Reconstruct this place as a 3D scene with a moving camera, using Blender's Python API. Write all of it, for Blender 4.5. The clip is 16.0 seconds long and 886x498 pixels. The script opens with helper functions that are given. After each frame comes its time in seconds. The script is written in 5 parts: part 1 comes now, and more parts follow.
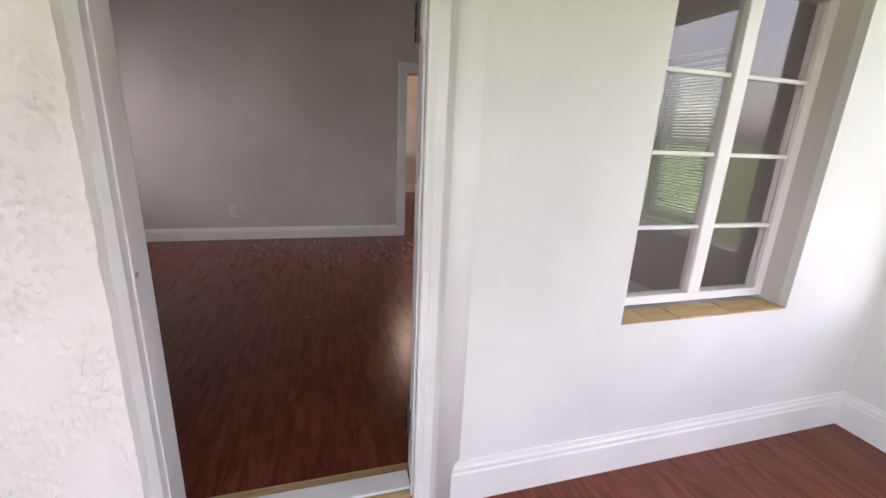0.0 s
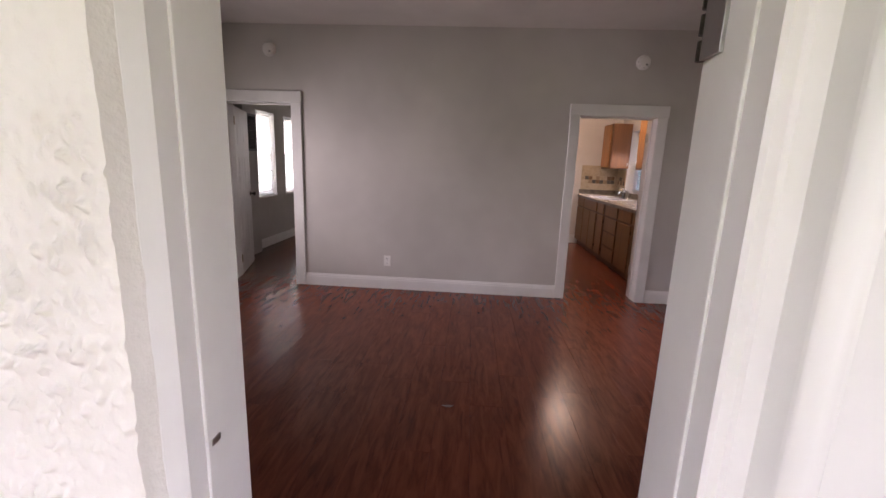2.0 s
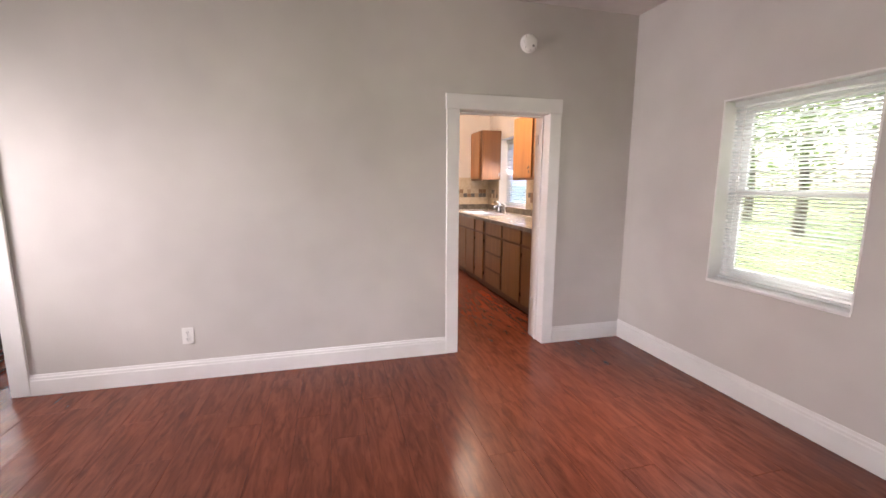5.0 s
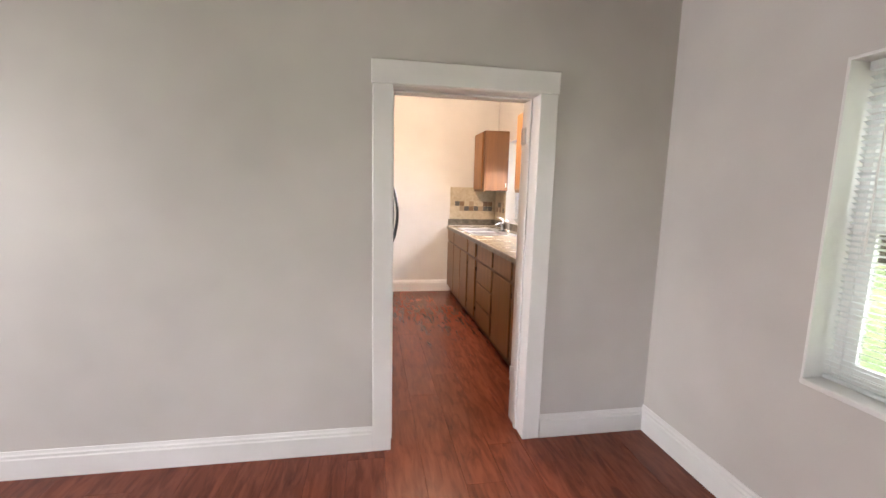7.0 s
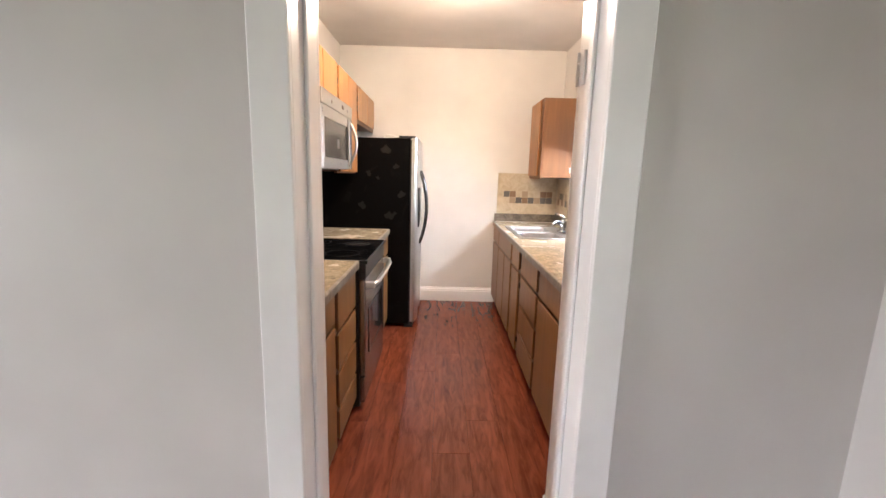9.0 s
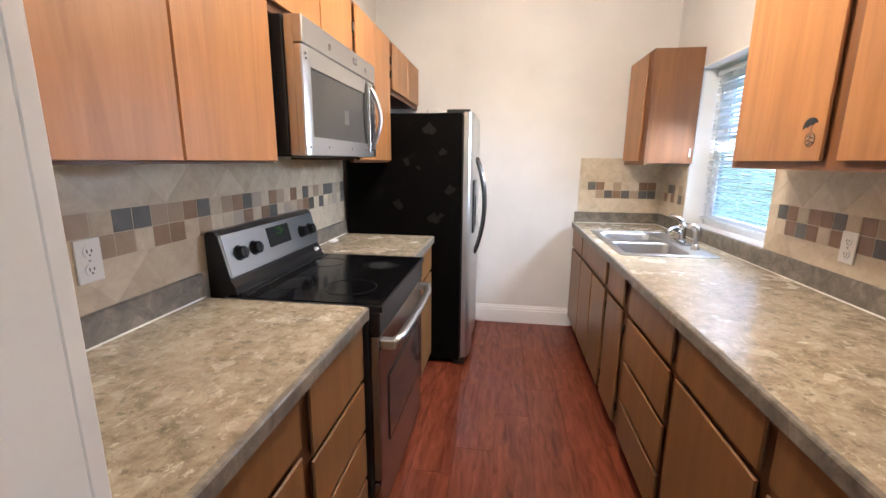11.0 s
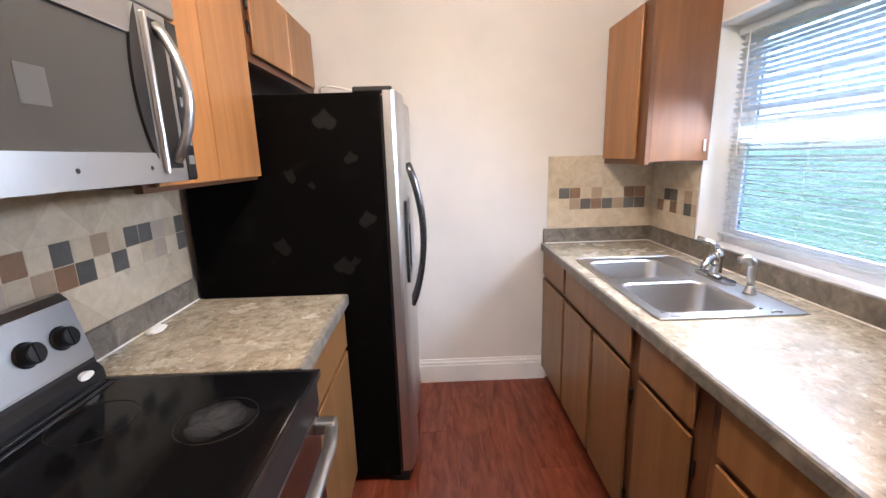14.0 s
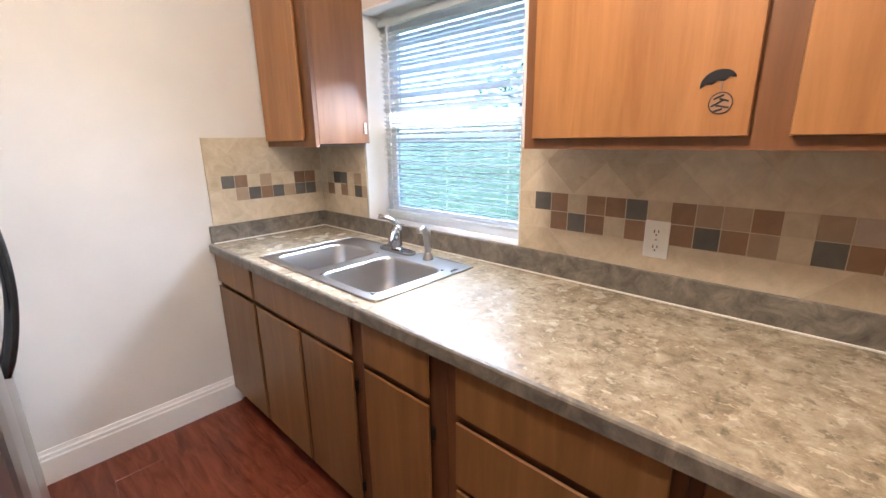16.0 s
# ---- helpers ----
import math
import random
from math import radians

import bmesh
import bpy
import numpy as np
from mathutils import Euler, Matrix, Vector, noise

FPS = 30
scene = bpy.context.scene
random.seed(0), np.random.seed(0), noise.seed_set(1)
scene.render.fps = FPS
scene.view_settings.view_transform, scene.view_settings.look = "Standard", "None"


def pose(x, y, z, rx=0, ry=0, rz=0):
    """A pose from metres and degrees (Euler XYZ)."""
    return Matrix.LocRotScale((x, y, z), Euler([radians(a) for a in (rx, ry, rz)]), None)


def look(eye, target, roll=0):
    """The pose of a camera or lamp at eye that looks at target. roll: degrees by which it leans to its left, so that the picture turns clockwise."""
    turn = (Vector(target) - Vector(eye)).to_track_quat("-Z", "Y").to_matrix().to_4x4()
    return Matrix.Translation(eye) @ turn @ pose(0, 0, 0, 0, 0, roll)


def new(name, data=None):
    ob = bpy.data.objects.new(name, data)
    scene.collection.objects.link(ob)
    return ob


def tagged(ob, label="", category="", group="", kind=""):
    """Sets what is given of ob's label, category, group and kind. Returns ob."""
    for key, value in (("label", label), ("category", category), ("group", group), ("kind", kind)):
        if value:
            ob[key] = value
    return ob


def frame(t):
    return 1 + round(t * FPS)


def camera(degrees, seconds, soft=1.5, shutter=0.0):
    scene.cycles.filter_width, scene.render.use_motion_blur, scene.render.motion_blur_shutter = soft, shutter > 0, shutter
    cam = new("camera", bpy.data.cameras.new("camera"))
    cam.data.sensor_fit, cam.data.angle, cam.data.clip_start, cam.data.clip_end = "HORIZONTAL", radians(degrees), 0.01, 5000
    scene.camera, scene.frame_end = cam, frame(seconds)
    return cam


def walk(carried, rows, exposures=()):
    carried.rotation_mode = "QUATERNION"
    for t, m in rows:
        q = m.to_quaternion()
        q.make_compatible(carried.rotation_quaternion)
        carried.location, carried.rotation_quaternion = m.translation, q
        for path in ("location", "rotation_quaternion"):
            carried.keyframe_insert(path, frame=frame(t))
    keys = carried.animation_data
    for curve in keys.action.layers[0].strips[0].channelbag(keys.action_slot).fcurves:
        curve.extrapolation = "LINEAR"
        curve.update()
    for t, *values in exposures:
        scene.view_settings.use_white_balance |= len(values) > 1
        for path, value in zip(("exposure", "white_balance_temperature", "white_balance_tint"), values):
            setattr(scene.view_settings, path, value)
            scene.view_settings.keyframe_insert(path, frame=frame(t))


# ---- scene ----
cam = camera(93.3, 16.0)
LAMP_WATTS, LAMP_GLOW = 3.6, 0.27
PATH = [
    (0, (0.345, 0.605, 1.303), (0.896, 2.447, 0.75), 2.7),
    (0.5, (0.286, 0.687, 1.295), (0.528, 2.6, 0.763), 2.2),
    (1, (0.242, 0.84, 1.31), (0.285, 2.778, 0.816), 1.9),
    (1.5, (0.247, 1.006, 1.338), (0.163, 2.959, 0.914), 1.5),
    (2, (0.286, 1.216, 1.374), (0.165, 3.172, 0.974), 2.1),
    (2.5, (0.314, 1.434, 1.345), (0.225, 3.398, 0.977), 2.0),
    (3, (0.268, 1.661, 1.338), (0.291, 3.629, 0.986), 2.0),
    (3.5, (0.197, 1.876, 1.33), (0.362, 3.84, 0.992), 1.5),
    (4, (0.193, 2.084, 1.319), (0.517, 4.03, 0.99), 0.9),
    (4.5, (0.275, 2.359, 1.308), (0.731, 4.282, 0.999), 0.2),
    (4.7, (0.313, 2.429, 1.327), (0.82, 4.338, 1.014), 0.2),
    (6.8, (1.143, 3.393, 1.386), (1.533, 5.334, 1.106), 1.5),
    (7, (1.22, 3.505, 1.392), (1.56, 5.457, 1.113), 1.4),
    (7.5, (1.365, 3.771, 1.403), (1.626, 5.733, 1.117), 1.4),
    (8, (1.545, 3.996, 1.399), (1.718, 5.967, 1.107), 1.1),
    (8.5, (1.673, 4.225, 1.355), (1.766, 6.202, 1.064), 1.4),
    (8.7, (1.686, 4.363, 1.398), (1.742, 6.336, 1.078), 1.5),
    (10.8, (1.673, 5.501, 1.405), (1.45, 7.447, 1.001), 0.8),
    (11, (1.671, 5.558, 1.404), (1.396, 7.496, 0.992), 0.5),
    (11.5, (1.632, 5.716, 1.4), (1.277, 7.64, 0.985), -0.2),
    (12, (1.613, 5.923, 1.432), (1.193, 7.835, 1.022), -0.9),
    (12.5, (1.602, 6.081, 1.48), (1.194, 8.0, 1.09), -1.4),
    (13, (1.554, 6.256, 1.503), (1.223, 8.191, 1.117), -1.8),
    (13.5, (1.556, 6.418, 1.486), (1.368, 8.366, 1.074), -1.8),
    (14, (1.593, 6.615, 1.456), (1.63, 8.567, 1.024), -1.7),
    (14.5, (1.632, 6.691, 1.433), (2.007, 8.597, 0.96), -1.2),
    (15, (1.623, 6.733, 1.416), (2.354, 8.527, 0.92), -1.1),
    (15.5, (1.575, 6.831, 1.405), (2.675, 8.423, 0.9), -0.9),
    (16, (1.558, 6.864, 1.416), (2.969, 8.187, 0.907), -0.8),
]
EXPOSURES = [(0.0, 3.25, 6600, 26), (1.8, 3.4, 6700, 32), (2.5, 4.35, 6800, 36), (3.0, 4.82, 7050, 32), (4.0, 4.8, 6900, 30), (7.0, 4.85, 6500, 18), (8.5, 4.95, 6350, 17), (11.0, 4.8, 5500, 12), (13.0, 4.7, 5550, 15), (14.5, 4.7, 5500, 15), (16.0, 4.7, 5550, 13)]
walk(cam, [(t, look(eye, target, roll)) for t, eye, target, roll in PATH], EXPOSURES)

# ---- world, sun, lamps ----
world = bpy.data.worlds.new("world")
scene.world = world
world.use_nodes = True
wt = world.node_tree
sky = wt.nodes.new("ShaderNodeTexSky")
sky.sky_type = "NISHITA"
sky.sun_disc = False
sky.sun_elevation, sky.sun_rotation = radians(48), radians(8)
sky.dust_density, sky.air_density = 3.0, 1.2
haze = wt.nodes.new("ShaderNodeHueSaturation")
haze.inputs["Saturation"].default_value = 0.4
wt.links.new(sky.outputs[0], haze.inputs["Color"])
wt.links.new(haze.outputs[0], wt.nodes["Background"].inputs[0])
wt.nodes["Background"].inputs[1].default_value = 0.15
sun = new("sun", bpy.data.lights.new("sun", "SUN"))
sun.data.energy, sun.data.angle, sun.data.color = 2.5, radians(14), (1.0, 0.95, 0.88)
sun.matrix_world = look((0.5, 10, 12), (0, 0, 0))


def window_light(name, at, towards, wide, high, watts, spread=180.0, colour=(1.0, 0.99, 0.97)):
    """The sky's light in the opening of a window, falling inwards within a cone."""
    ob = new(name, bpy.data.lights.new(name, "AREA"))
    ob.data.shape, ob.data.size, ob.data.size_y = "RECTANGLE", wide, high
    ob.data.energy, ob.data.color, ob.data.spread = watts, colour, radians(spread)
    ob.matrix_world = look(at, towards)
    return ob


window_light("window_light_living_east", (2.79, 4.34, 1.35), (2.09, 4.34, 0.65), 0.46, 0.3, 0.3, 94)
window_light("window_light_living_east_haze", (3.06, 4.3425, 1.295), (0, 4.3425, 1.295), 0.74, 1.06, 0.45)
window_light("window_light_living_west", (-2.70, 4.72, 1.38), (0.3, 5.25, 0.93), 0.80, 1.05, 0.95, 86)
window_light("window_light_living_west_haze", (-2.95, 4.72, 1.37), (0, 4.72, 1.37), 0.84, 1.12, 0.9)
window_light("window_light_bedroom", (-3.05, 7.5, 1.415), (0, 7.5, 1.415), 0.74, 1.2, 1.7)
window_light("window_light_bedroom", (-3.05, 8.62, 1.415), (0, 8.62, 1.415), 0.7, 1.2, 1.7)
window_light("window_light_kitchen", (2.985, 8.2175, 1.60), (2.185, 8.2175, 1.07), 0.74, 0.24, 0.75, 112, (0.90, 0.95, 1.0))
window_light("window_light_kitchen_haze", (2.99, 8.2175, 1.53), (2.0, 8.2175, 1.53), 0.90, 0.96, 0.045, 180, (0.78, 0.90, 1.0))

# ---- materials ----


class Mat:
    """A small builder for node materials."""

    def __init__(self, name, colour=(0.5, 0.5, 0.5), rough=0.5, metal=0.0, spec=0.5):
        self.m = bpy.data.materials.new(name)
        self.m.use_nodes = True
        self.t = self.m.node_tree
        self.b = self.t.nodes["Principled BSDF"]
        self.b.inputs["Base Color"].default_value = (*colour, 1)
        self.b.inputs["Roughness"].default_value = rough
        self.b.inputs["Metallic"].default_value = metal
        self.b.inputs["Specular IOR Level"].default_value = spec

    def node(self, kind, **values):
        n = self.t.nodes.new(kind)
        for key, value in values.items():
            n.inputs[key.replace("_", " ")].default_value = value
        return n

    def link(self, a, b):
        self.t.links.new(a, b)

    def coords(self, scale=(1, 1, 1), space="Object"):
        c = self.t.nodes.new("ShaderNodeTexCoord")
        mp = self.t.nodes.new("ShaderNodeMapping")
        mp.inputs["Scale"].default_value = scale
        self.link(c.outputs[space], mp.inputs["Vector"])
        return mp.outputs[0]

    def world_coords(self, scale=(1, 1, 1)):
        g = self.t.nodes.new("ShaderNodeNewGeometry")
        mp = self.t.nodes.new("ShaderNodeMapping")
        mp.inputs["Scale"].default_value = scale
        self.link(g.outputs["Position"], mp.inputs["Vector"])
        return mp.outputs[0]

    def noise(self, vec, scale, detail=4.0, rough=0.55, distort=0.0):
        n = self.node("ShaderNodeTexNoise", Scale=scale, Detail=detail, Roughness=rough, Distortion=distort)
        self.link(vec, n.inputs["Vector"])
        return n.outputs[0]

    def ramp(self, fac, stops):
        r = self.t.nodes.new("ShaderNodeValToRGB")
        e = r.color_ramp.elements
        while len(e) < len(stops):
            e.new(0.5)
        for el, (pos, col) in zip(e, stops):
            el.position, el.color = pos, (*col, 1)
        self.link(fac, r.inputs[0])
        return r.outputs[0]

    def mix(self, fac, a, b, mode="MIX"):
        n = self.t.nodes.new("ShaderNodeMix")
        n.data_type, n.blend_type = "RGBA", mode
        for sock, val in ((n.inputs[0], fac), (n.inputs[6], a), (n.inputs[7], b)):
            if hasattr(val, "links"):
                self.link(val, sock)
            elif isinstance(val, tuple):
                sock.default_value = (*val, 1)
            else:
                sock.default_value = val
        return n.outputs[2]

    def colour(self, out):
        self.link(out, self.b.inputs["Base Color"])
        return self

    def rough(self, fac, low, high):
        r = self.t.nodes.new("ShaderNodeMapRange")
        r.inputs["To Min"].default_value, r.inputs["To Max"].default_value = low, high
        self.link(fac, r.inputs[0])
        self.link(r.outputs[0], self.b.inputs["Roughness"])
        return self

    def bump(self, fac, strength=0.3, dist=0.002):
        n = self.node("ShaderNodeBump", Strength=strength, Distance=dist)
        self.link(fac, n.inputs["Height"])
        self.link(n.outputs[0], self.b.inputs["Normal"])
        return self


def paint(name, colour, rough=0.55, tex=90.0, strength=0.12, dirt=0.06):
    """Rolled wall paint: a faint orange peel, and slow uneven patches."""
    m = Mat(name, colour, rough)
    v = m.world_coords()
    big = m.noise(v, 1.3, 3)
    dark = tuple(c * (1 - dirt * 2) for c in colour)
    light = tuple(min(1, c * (1 + dirt)) for c in colour)
    m.colour(m.ramp(big, [(0.3, dark), (0.7, light)]))
    m.bump(m.noise(v, tex, 3), strength, 0.003)
    return m.m


def gloss_paint(name, colour=(0.8, 0.79, 0.77), rough=0.32):
    m = Mat(name, colour, rough)
    v = m.world_coords()
    m.colour(m.ramp(m.noise(v, 3.0, 5), [(0.3, tuple(c * 0.9 for c in colour)), (0.65, colour)]))
    m.bump(m.noise(v, 35.0, 3), 0.1, 0.003)
    return m.m


def wood(name, dark, mid, light, rough=(0.28, 0.42), grain=(7.0, 7.0, 0.6), size=1.0, tint=True):
    """Veneer or plank: long grain, figure, and each piece a little different."""
    m = Mat(name, mid, 0.4)
    c = m.t.nodes.new("ShaderNodeNewGeometry")
    info = m.t.nodes.new("ShaderNodeObjectInfo")
    add = m.t.nodes.new("ShaderNodeVectorMath")
    add.operation = "ADD"
    mul = m.t.nodes.new("ShaderNodeVectorMath")
    mul.operation = "SCALE"
    mul.inputs["Scale"].default_value = 9.0
    comb = m.t.nodes.new("ShaderNodeCombineXYZ")
    for i in range(3):
        m.link(info.outputs["Random"], comb.inputs[i])
    m.link(comb.outputs[0], mul.inputs[0])
    m.link(c.outputs["Position"], add.inputs[0])
    m.link(mul.outputs[0], add.inputs[1])
    mp = m.t.nodes.new("ShaderNodeMapping")
    mp.inputs["Scale"].default_value = tuple(g * size for g in grain)
    m.link(add.outputs[0], mp.inputs["Vector"])
    figure = m.noise(mp.outputs[0], 1.6, 6, 0.6, 0.8)
    fine = m.noise(mp.outputs[0], 14.0, 4, 0.7)
    col = m.ramp(figure, [(0.28, dark), (0.5, mid), (0.72, light)])
    col = m.mix(0.2, col, m.ramp(fine, [(0.3, dark), (0.7, light)]))
    if tint:
        col = m.mix(0.5, col, m.ramp(info.outputs["Random"], [(0.0, tuple(x * 0.72 for x in mid)), (1.0, tuple(min(1, x * 1.15) for x in light))]), "SOFT_LIGHT")
    m.colour(col)
    m.rough(fine, *rough)
    m.bump(fine, 0.06, 0.001)
    return m


WALL_GREY = paint("wall_paint_grey", (0.57, 0.545, 0.515))
WALL_CREAM = paint("wall_paint_cream", (0.66, 0.63, 0.59))
PORCH_WHITE = paint("porch_paint_white", (0.72, 0.715, 0.69), 0.6, 60, 0.25)
CEILING_WHITE = paint("ceiling_texture_paint", (0.66, 0.63, 0.60), 0.8, 25, 0.7)
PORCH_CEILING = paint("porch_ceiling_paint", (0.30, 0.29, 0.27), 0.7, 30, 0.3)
TRIM_WHITE = gloss_paint("trim_gloss_white")
BLIND_WHITE_BASE = (0.82, 0.83, 0.82)


def stucco_material():
    m = Mat("stucco_paint", (0.76, 0.74, 0.69), 0.65)
    v = m.world_coords()
    m.colour(m.ramp(m.noise(v, 5.0, 6), [(0.3, (0.73, 0.705, 0.66)), (0.7, (0.80, 0.775, 0.735))]))
    m.bump(m.noise(v, 60.0, 4), 0.45, 0.006)
    return m.m


STUCCO = stucco_material()


def floor_material():
    """Glossy red laminate: long printed grain, dark figure in places, each plank shifted."""
    m = Mat("red_laminate_plank", (0.12, 0.025, 0.015), 0.3, 0.0, 0.3)
    g = m.t.nodes.new("ShaderNodeNewGeometry")
    info = m.t.nodes.new("ShaderNodeObjectInfo")
    far = m.t.nodes.new("ShaderNodeVectorMath")
    far.operation = "SCALE"
    far.inputs[0].default_value = (3.0, 17.0, 0.0)
    m.link(info.outputs["Random"], far.inputs["Scale"])
    add = m.t.nodes.new("ShaderNodeVectorMath")
    add.operation = "ADD"
    m.link(g.outputs["Position"], add.inputs[0])
    m.link(far.outputs[0], add.inputs[1])

    def along(sx, sy):
        mp = m.t.nodes.new("ShaderNodeMapping")
        mp.inputs["Scale"].default_value = (sx, sy, 1.0)
        m.link(add.outputs[0], mp.inputs["Vector"])
        return mp.outputs[0]
    broad = m.noise(along(7.0, 0.6), 1.0, 2, 0.5)
    grain = m.noise(along(26.0, 4.2), 1.0, 5, 0.55, 0.8)
    figure = m.noise(along(17.0, 3.6), 1.0, 4, 0.55, 1.0)
    col = m.ramp(broad, [(0.3, (0.125, 0.029, 0.0135)), (0.7, (0.185, 0.045, 0.0205))])
    col = m.mix(0.42, col, m.ramp(grain, [(0.33, (0.058, 0.0115, 0.0075)), (0.66, (0.27, 0.073, 0.037))]))
    col = m.mix(m.ramp(figure, [(0.55, (0, 0, 0)), (0.70, (0.48, 0.48, 0.48))]), col, (0.048, 0.010, 0.0065))
    m.colour(col)
    m.rough(m.noise(m.world_coords(), 1.7, 5, 0.6), 0.20, 0.30)
    return m.m


FLOOR = floor_material()
FLOOR_GAP = Mat("floor_gap_dark", (0.012, 0.005, 0.004), 0.6).m
CABINET = wood("cabinet_veneer_honey", (0.28, 0.145, 0.052), (0.36, 0.195, 0.076), (0.45, 0.255, 0.108), (0.3, 0.45), (7.0, 7.0, 0.55), 1.6).m
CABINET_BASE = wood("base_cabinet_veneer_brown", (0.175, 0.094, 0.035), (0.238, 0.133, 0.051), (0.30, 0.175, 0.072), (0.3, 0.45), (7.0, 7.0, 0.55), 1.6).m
CABINET_FRAME = wood("cabinet_frame_brown", (0.105, 0.048, 0.018), (0.155, 0.072, 0.028), (0.21, 0.10, 0.04), (0.35, 0.5), (7.0, 7.0, 0.6), 1.6).m
CABINET_SIDE = wood("cabinet_side_red_brown", (0.155, 0.074, 0.029), (0.21, 0.105, 0.042), (0.26, 0.136, 0.057), (0.33, 0.48), (7.0, 7.0, 0.6), 1.4).m
BARE_WOOD = wood("bare_pine", (0.35, 0.22, 0.09), (0.52, 0.36, 0.17), (0.64, 0.47, 0.25), (0.6, 0.75), (0.7, 12.0, 12.0), 1.2, False).m


def counter_material():
    m = Mat("laminate_granite", (0.3, 0.25, 0.18), 0.3)
    v = m.world_coords()
    warp = m.noise(v, 17.0, 8, 0.72, 0.35)
    col = m.ramp(warp, [(0.30, (0.17, 0.14, 0.092)), (0.45, (0.31, 0.26, 0.185)), (0.56, (0.41, 0.352, 0.258)), (0.70, (0.54, 0.483, 0.38))])
    speck = m.noise(m.world_coords((1.0, 0.55, 1.0)), 62.0, 4, 0.7, 0.6)
    col = m.mix(m.ramp(speck, [(0.58, (0, 0, 0)), (0.65, (0.75, 0.75, 0.75))]), col, (0.62, 0.55, 0.43))
    dark = m.noise(v, 38.0, 3, 0.6)
    col = m.mix(m.ramp(dark, [(0.59, (0, 0, 0)), (0.67, (0.5, 0.5, 0.5))]), col, (0.09, 0.078, 0.058))
    m.colour(col)
    m.rough(m.noise(v, 6.0, 4), 0.20, 0.32)
    return m.m


COUNTER = counter_material()


def counter_edge_material():
    m = Mat("laminate_edge_grey", (0.16, 0.14, 0.115), 0.4)
    v = m.world_coords()
    m.colour(m.ramp(m.noise(v, 14.0, 7, 0.7, 0.8), [(0.32, (0.075, 0.066, 0.055)), (0.52, (0.17, 0.15, 0.12)), (0.7, (0.28, 0.25, 0.20))]))
    return m.m


COUNTER_EDGE = counter_edge_material()


def tile_material(name, a, b, rough=0.35, vary=0.25):
    m = Mat(name, a, rough)
    v = m.world_coords()
    info = m.t.nodes.new("ShaderNodeObjectInfo")
    col = m.ramp(m.noise(v, 16.0, 7, 0.65, 0.6), [(0.32, a), (0.68, b)])
    dark = tuple(x * (1 - vary) for x in a)
    col = m.mix(0.45, col, m.ramp(info.outputs["Random"], [(0, dark), (1, b)]))
    m.colour(col)
    m.bump(m.noise(v, 60.0, 4), 0.2, 0.001)
    return m.m


TILE_FIELD = tile_material("travertine_beige_tile", (0.41, 0.325, 0.21), (0.66, 0.57, 0.425), 0.33, 0.08)
TILES = {
    "s": tile_material("slate_grey_tile", (0.085, 0.08, 0.072), (0.15, 0.14, 0.125)),
    "b": tile_material("brown_stone_tile", (0.20, 0.115, 0.062), (0.31, 0.19, 0.11)),
    "t": tile_material("tan_stone_tile", (0.33, 0.24, 0.155), (0.44, 0.33, 0.22)),
    "p": tile_material("pale_taupe_tile", (0.36, 0.29, 0.225), (0.46, 0.38, 0.30)),
}
GROUT = Mat("grout_beige", (0.53, 0.45, 0.32), 0.85).m
CAULK = Mat("caulk_white", (0.78, 0.76, 0.70), 0.5).m


def steel(name, colour=(0.55, 0.55, 0.54), rough=(0.285, 0.38), stretch=(40, 40, 0.6)):
    m = Mat(name, colour, 0.3, 1.0)
    v = m.world_coords(stretch)
    m.rough(m.noise(v, 6.0, 4), *rough)
    return m.m


STEEL = steel("brushed_stainless")
STEEL_H = steel("brushed_stainless_door", (0.50, 0.50, 0.49), (0.285, 0.37), (40, 0.6, 40))
STEEL_SINK = steel("sink_stainless", (0.44, 0.43, 0.42), (0.3, 0.42), (40, 1, 1))
# ordinary stainless with the red floor's dark reflection put into its colour
STEEL_FLOOR_TONE = steel("stainless_front_floor_tone", (0.30, 0.275, 0.265), (0.2, 0.3), (40, 0.6, 40))
HANDLE_DARK = Mat("dark_stainless_handle", (0.10, 0.10, 0.10), 0.22, 0.9).m
CHROME = Mat("chrome", (0.46, 0.46, 0.465), 0.17, 1.0).m
NICKEL = Mat("brushed_nickel", (0.46, 0.45, 0.43), 0.28, 1.0).m
BRASS = Mat("aged_brass", (0.33, 0.25, 0.14), 0.4, 0.9).m
DARK_METAL = Mat("dark_bronze_metal", (0.035, 0.028, 0.022), 0.4, 0.7).m
BLACK = Mat("black_plastic", (0.012, 0.012, 0.013), 0.3).m
BLACK_MATTE = Mat("black_matte_metal", (0.014, 0.014, 0.015), 0.55).m
WHITE_PLASTIC = Mat("white_plastic", (0.78, 0.77, 0.74), 0.35).m
SLOT = Mat("dark_slot", (0.02, 0.02, 0.02), 0.6).m
GREY_BOX = Mat("grey_enamel", (0.17, 0.175, 0.175), 0.4).m


def cooktop_material():
    m = Mat("black_ceramic_glass", (0.008, 0.008, 0.009), 0.06, 0.0, 0.2)
    v = m.world_coords()
    smear = m.noise(v, 7.0, 6, 0.65, 1.0)
    m.colour(m.ramp(smear, [(0.55, (0.004, 0.004, 0.0045)), (0.8, (0.02, 0.02, 0.021))]))
    m.rough(smear, 0.05, 0.16)
    return m.m


COOKTOP = cooktop_material()


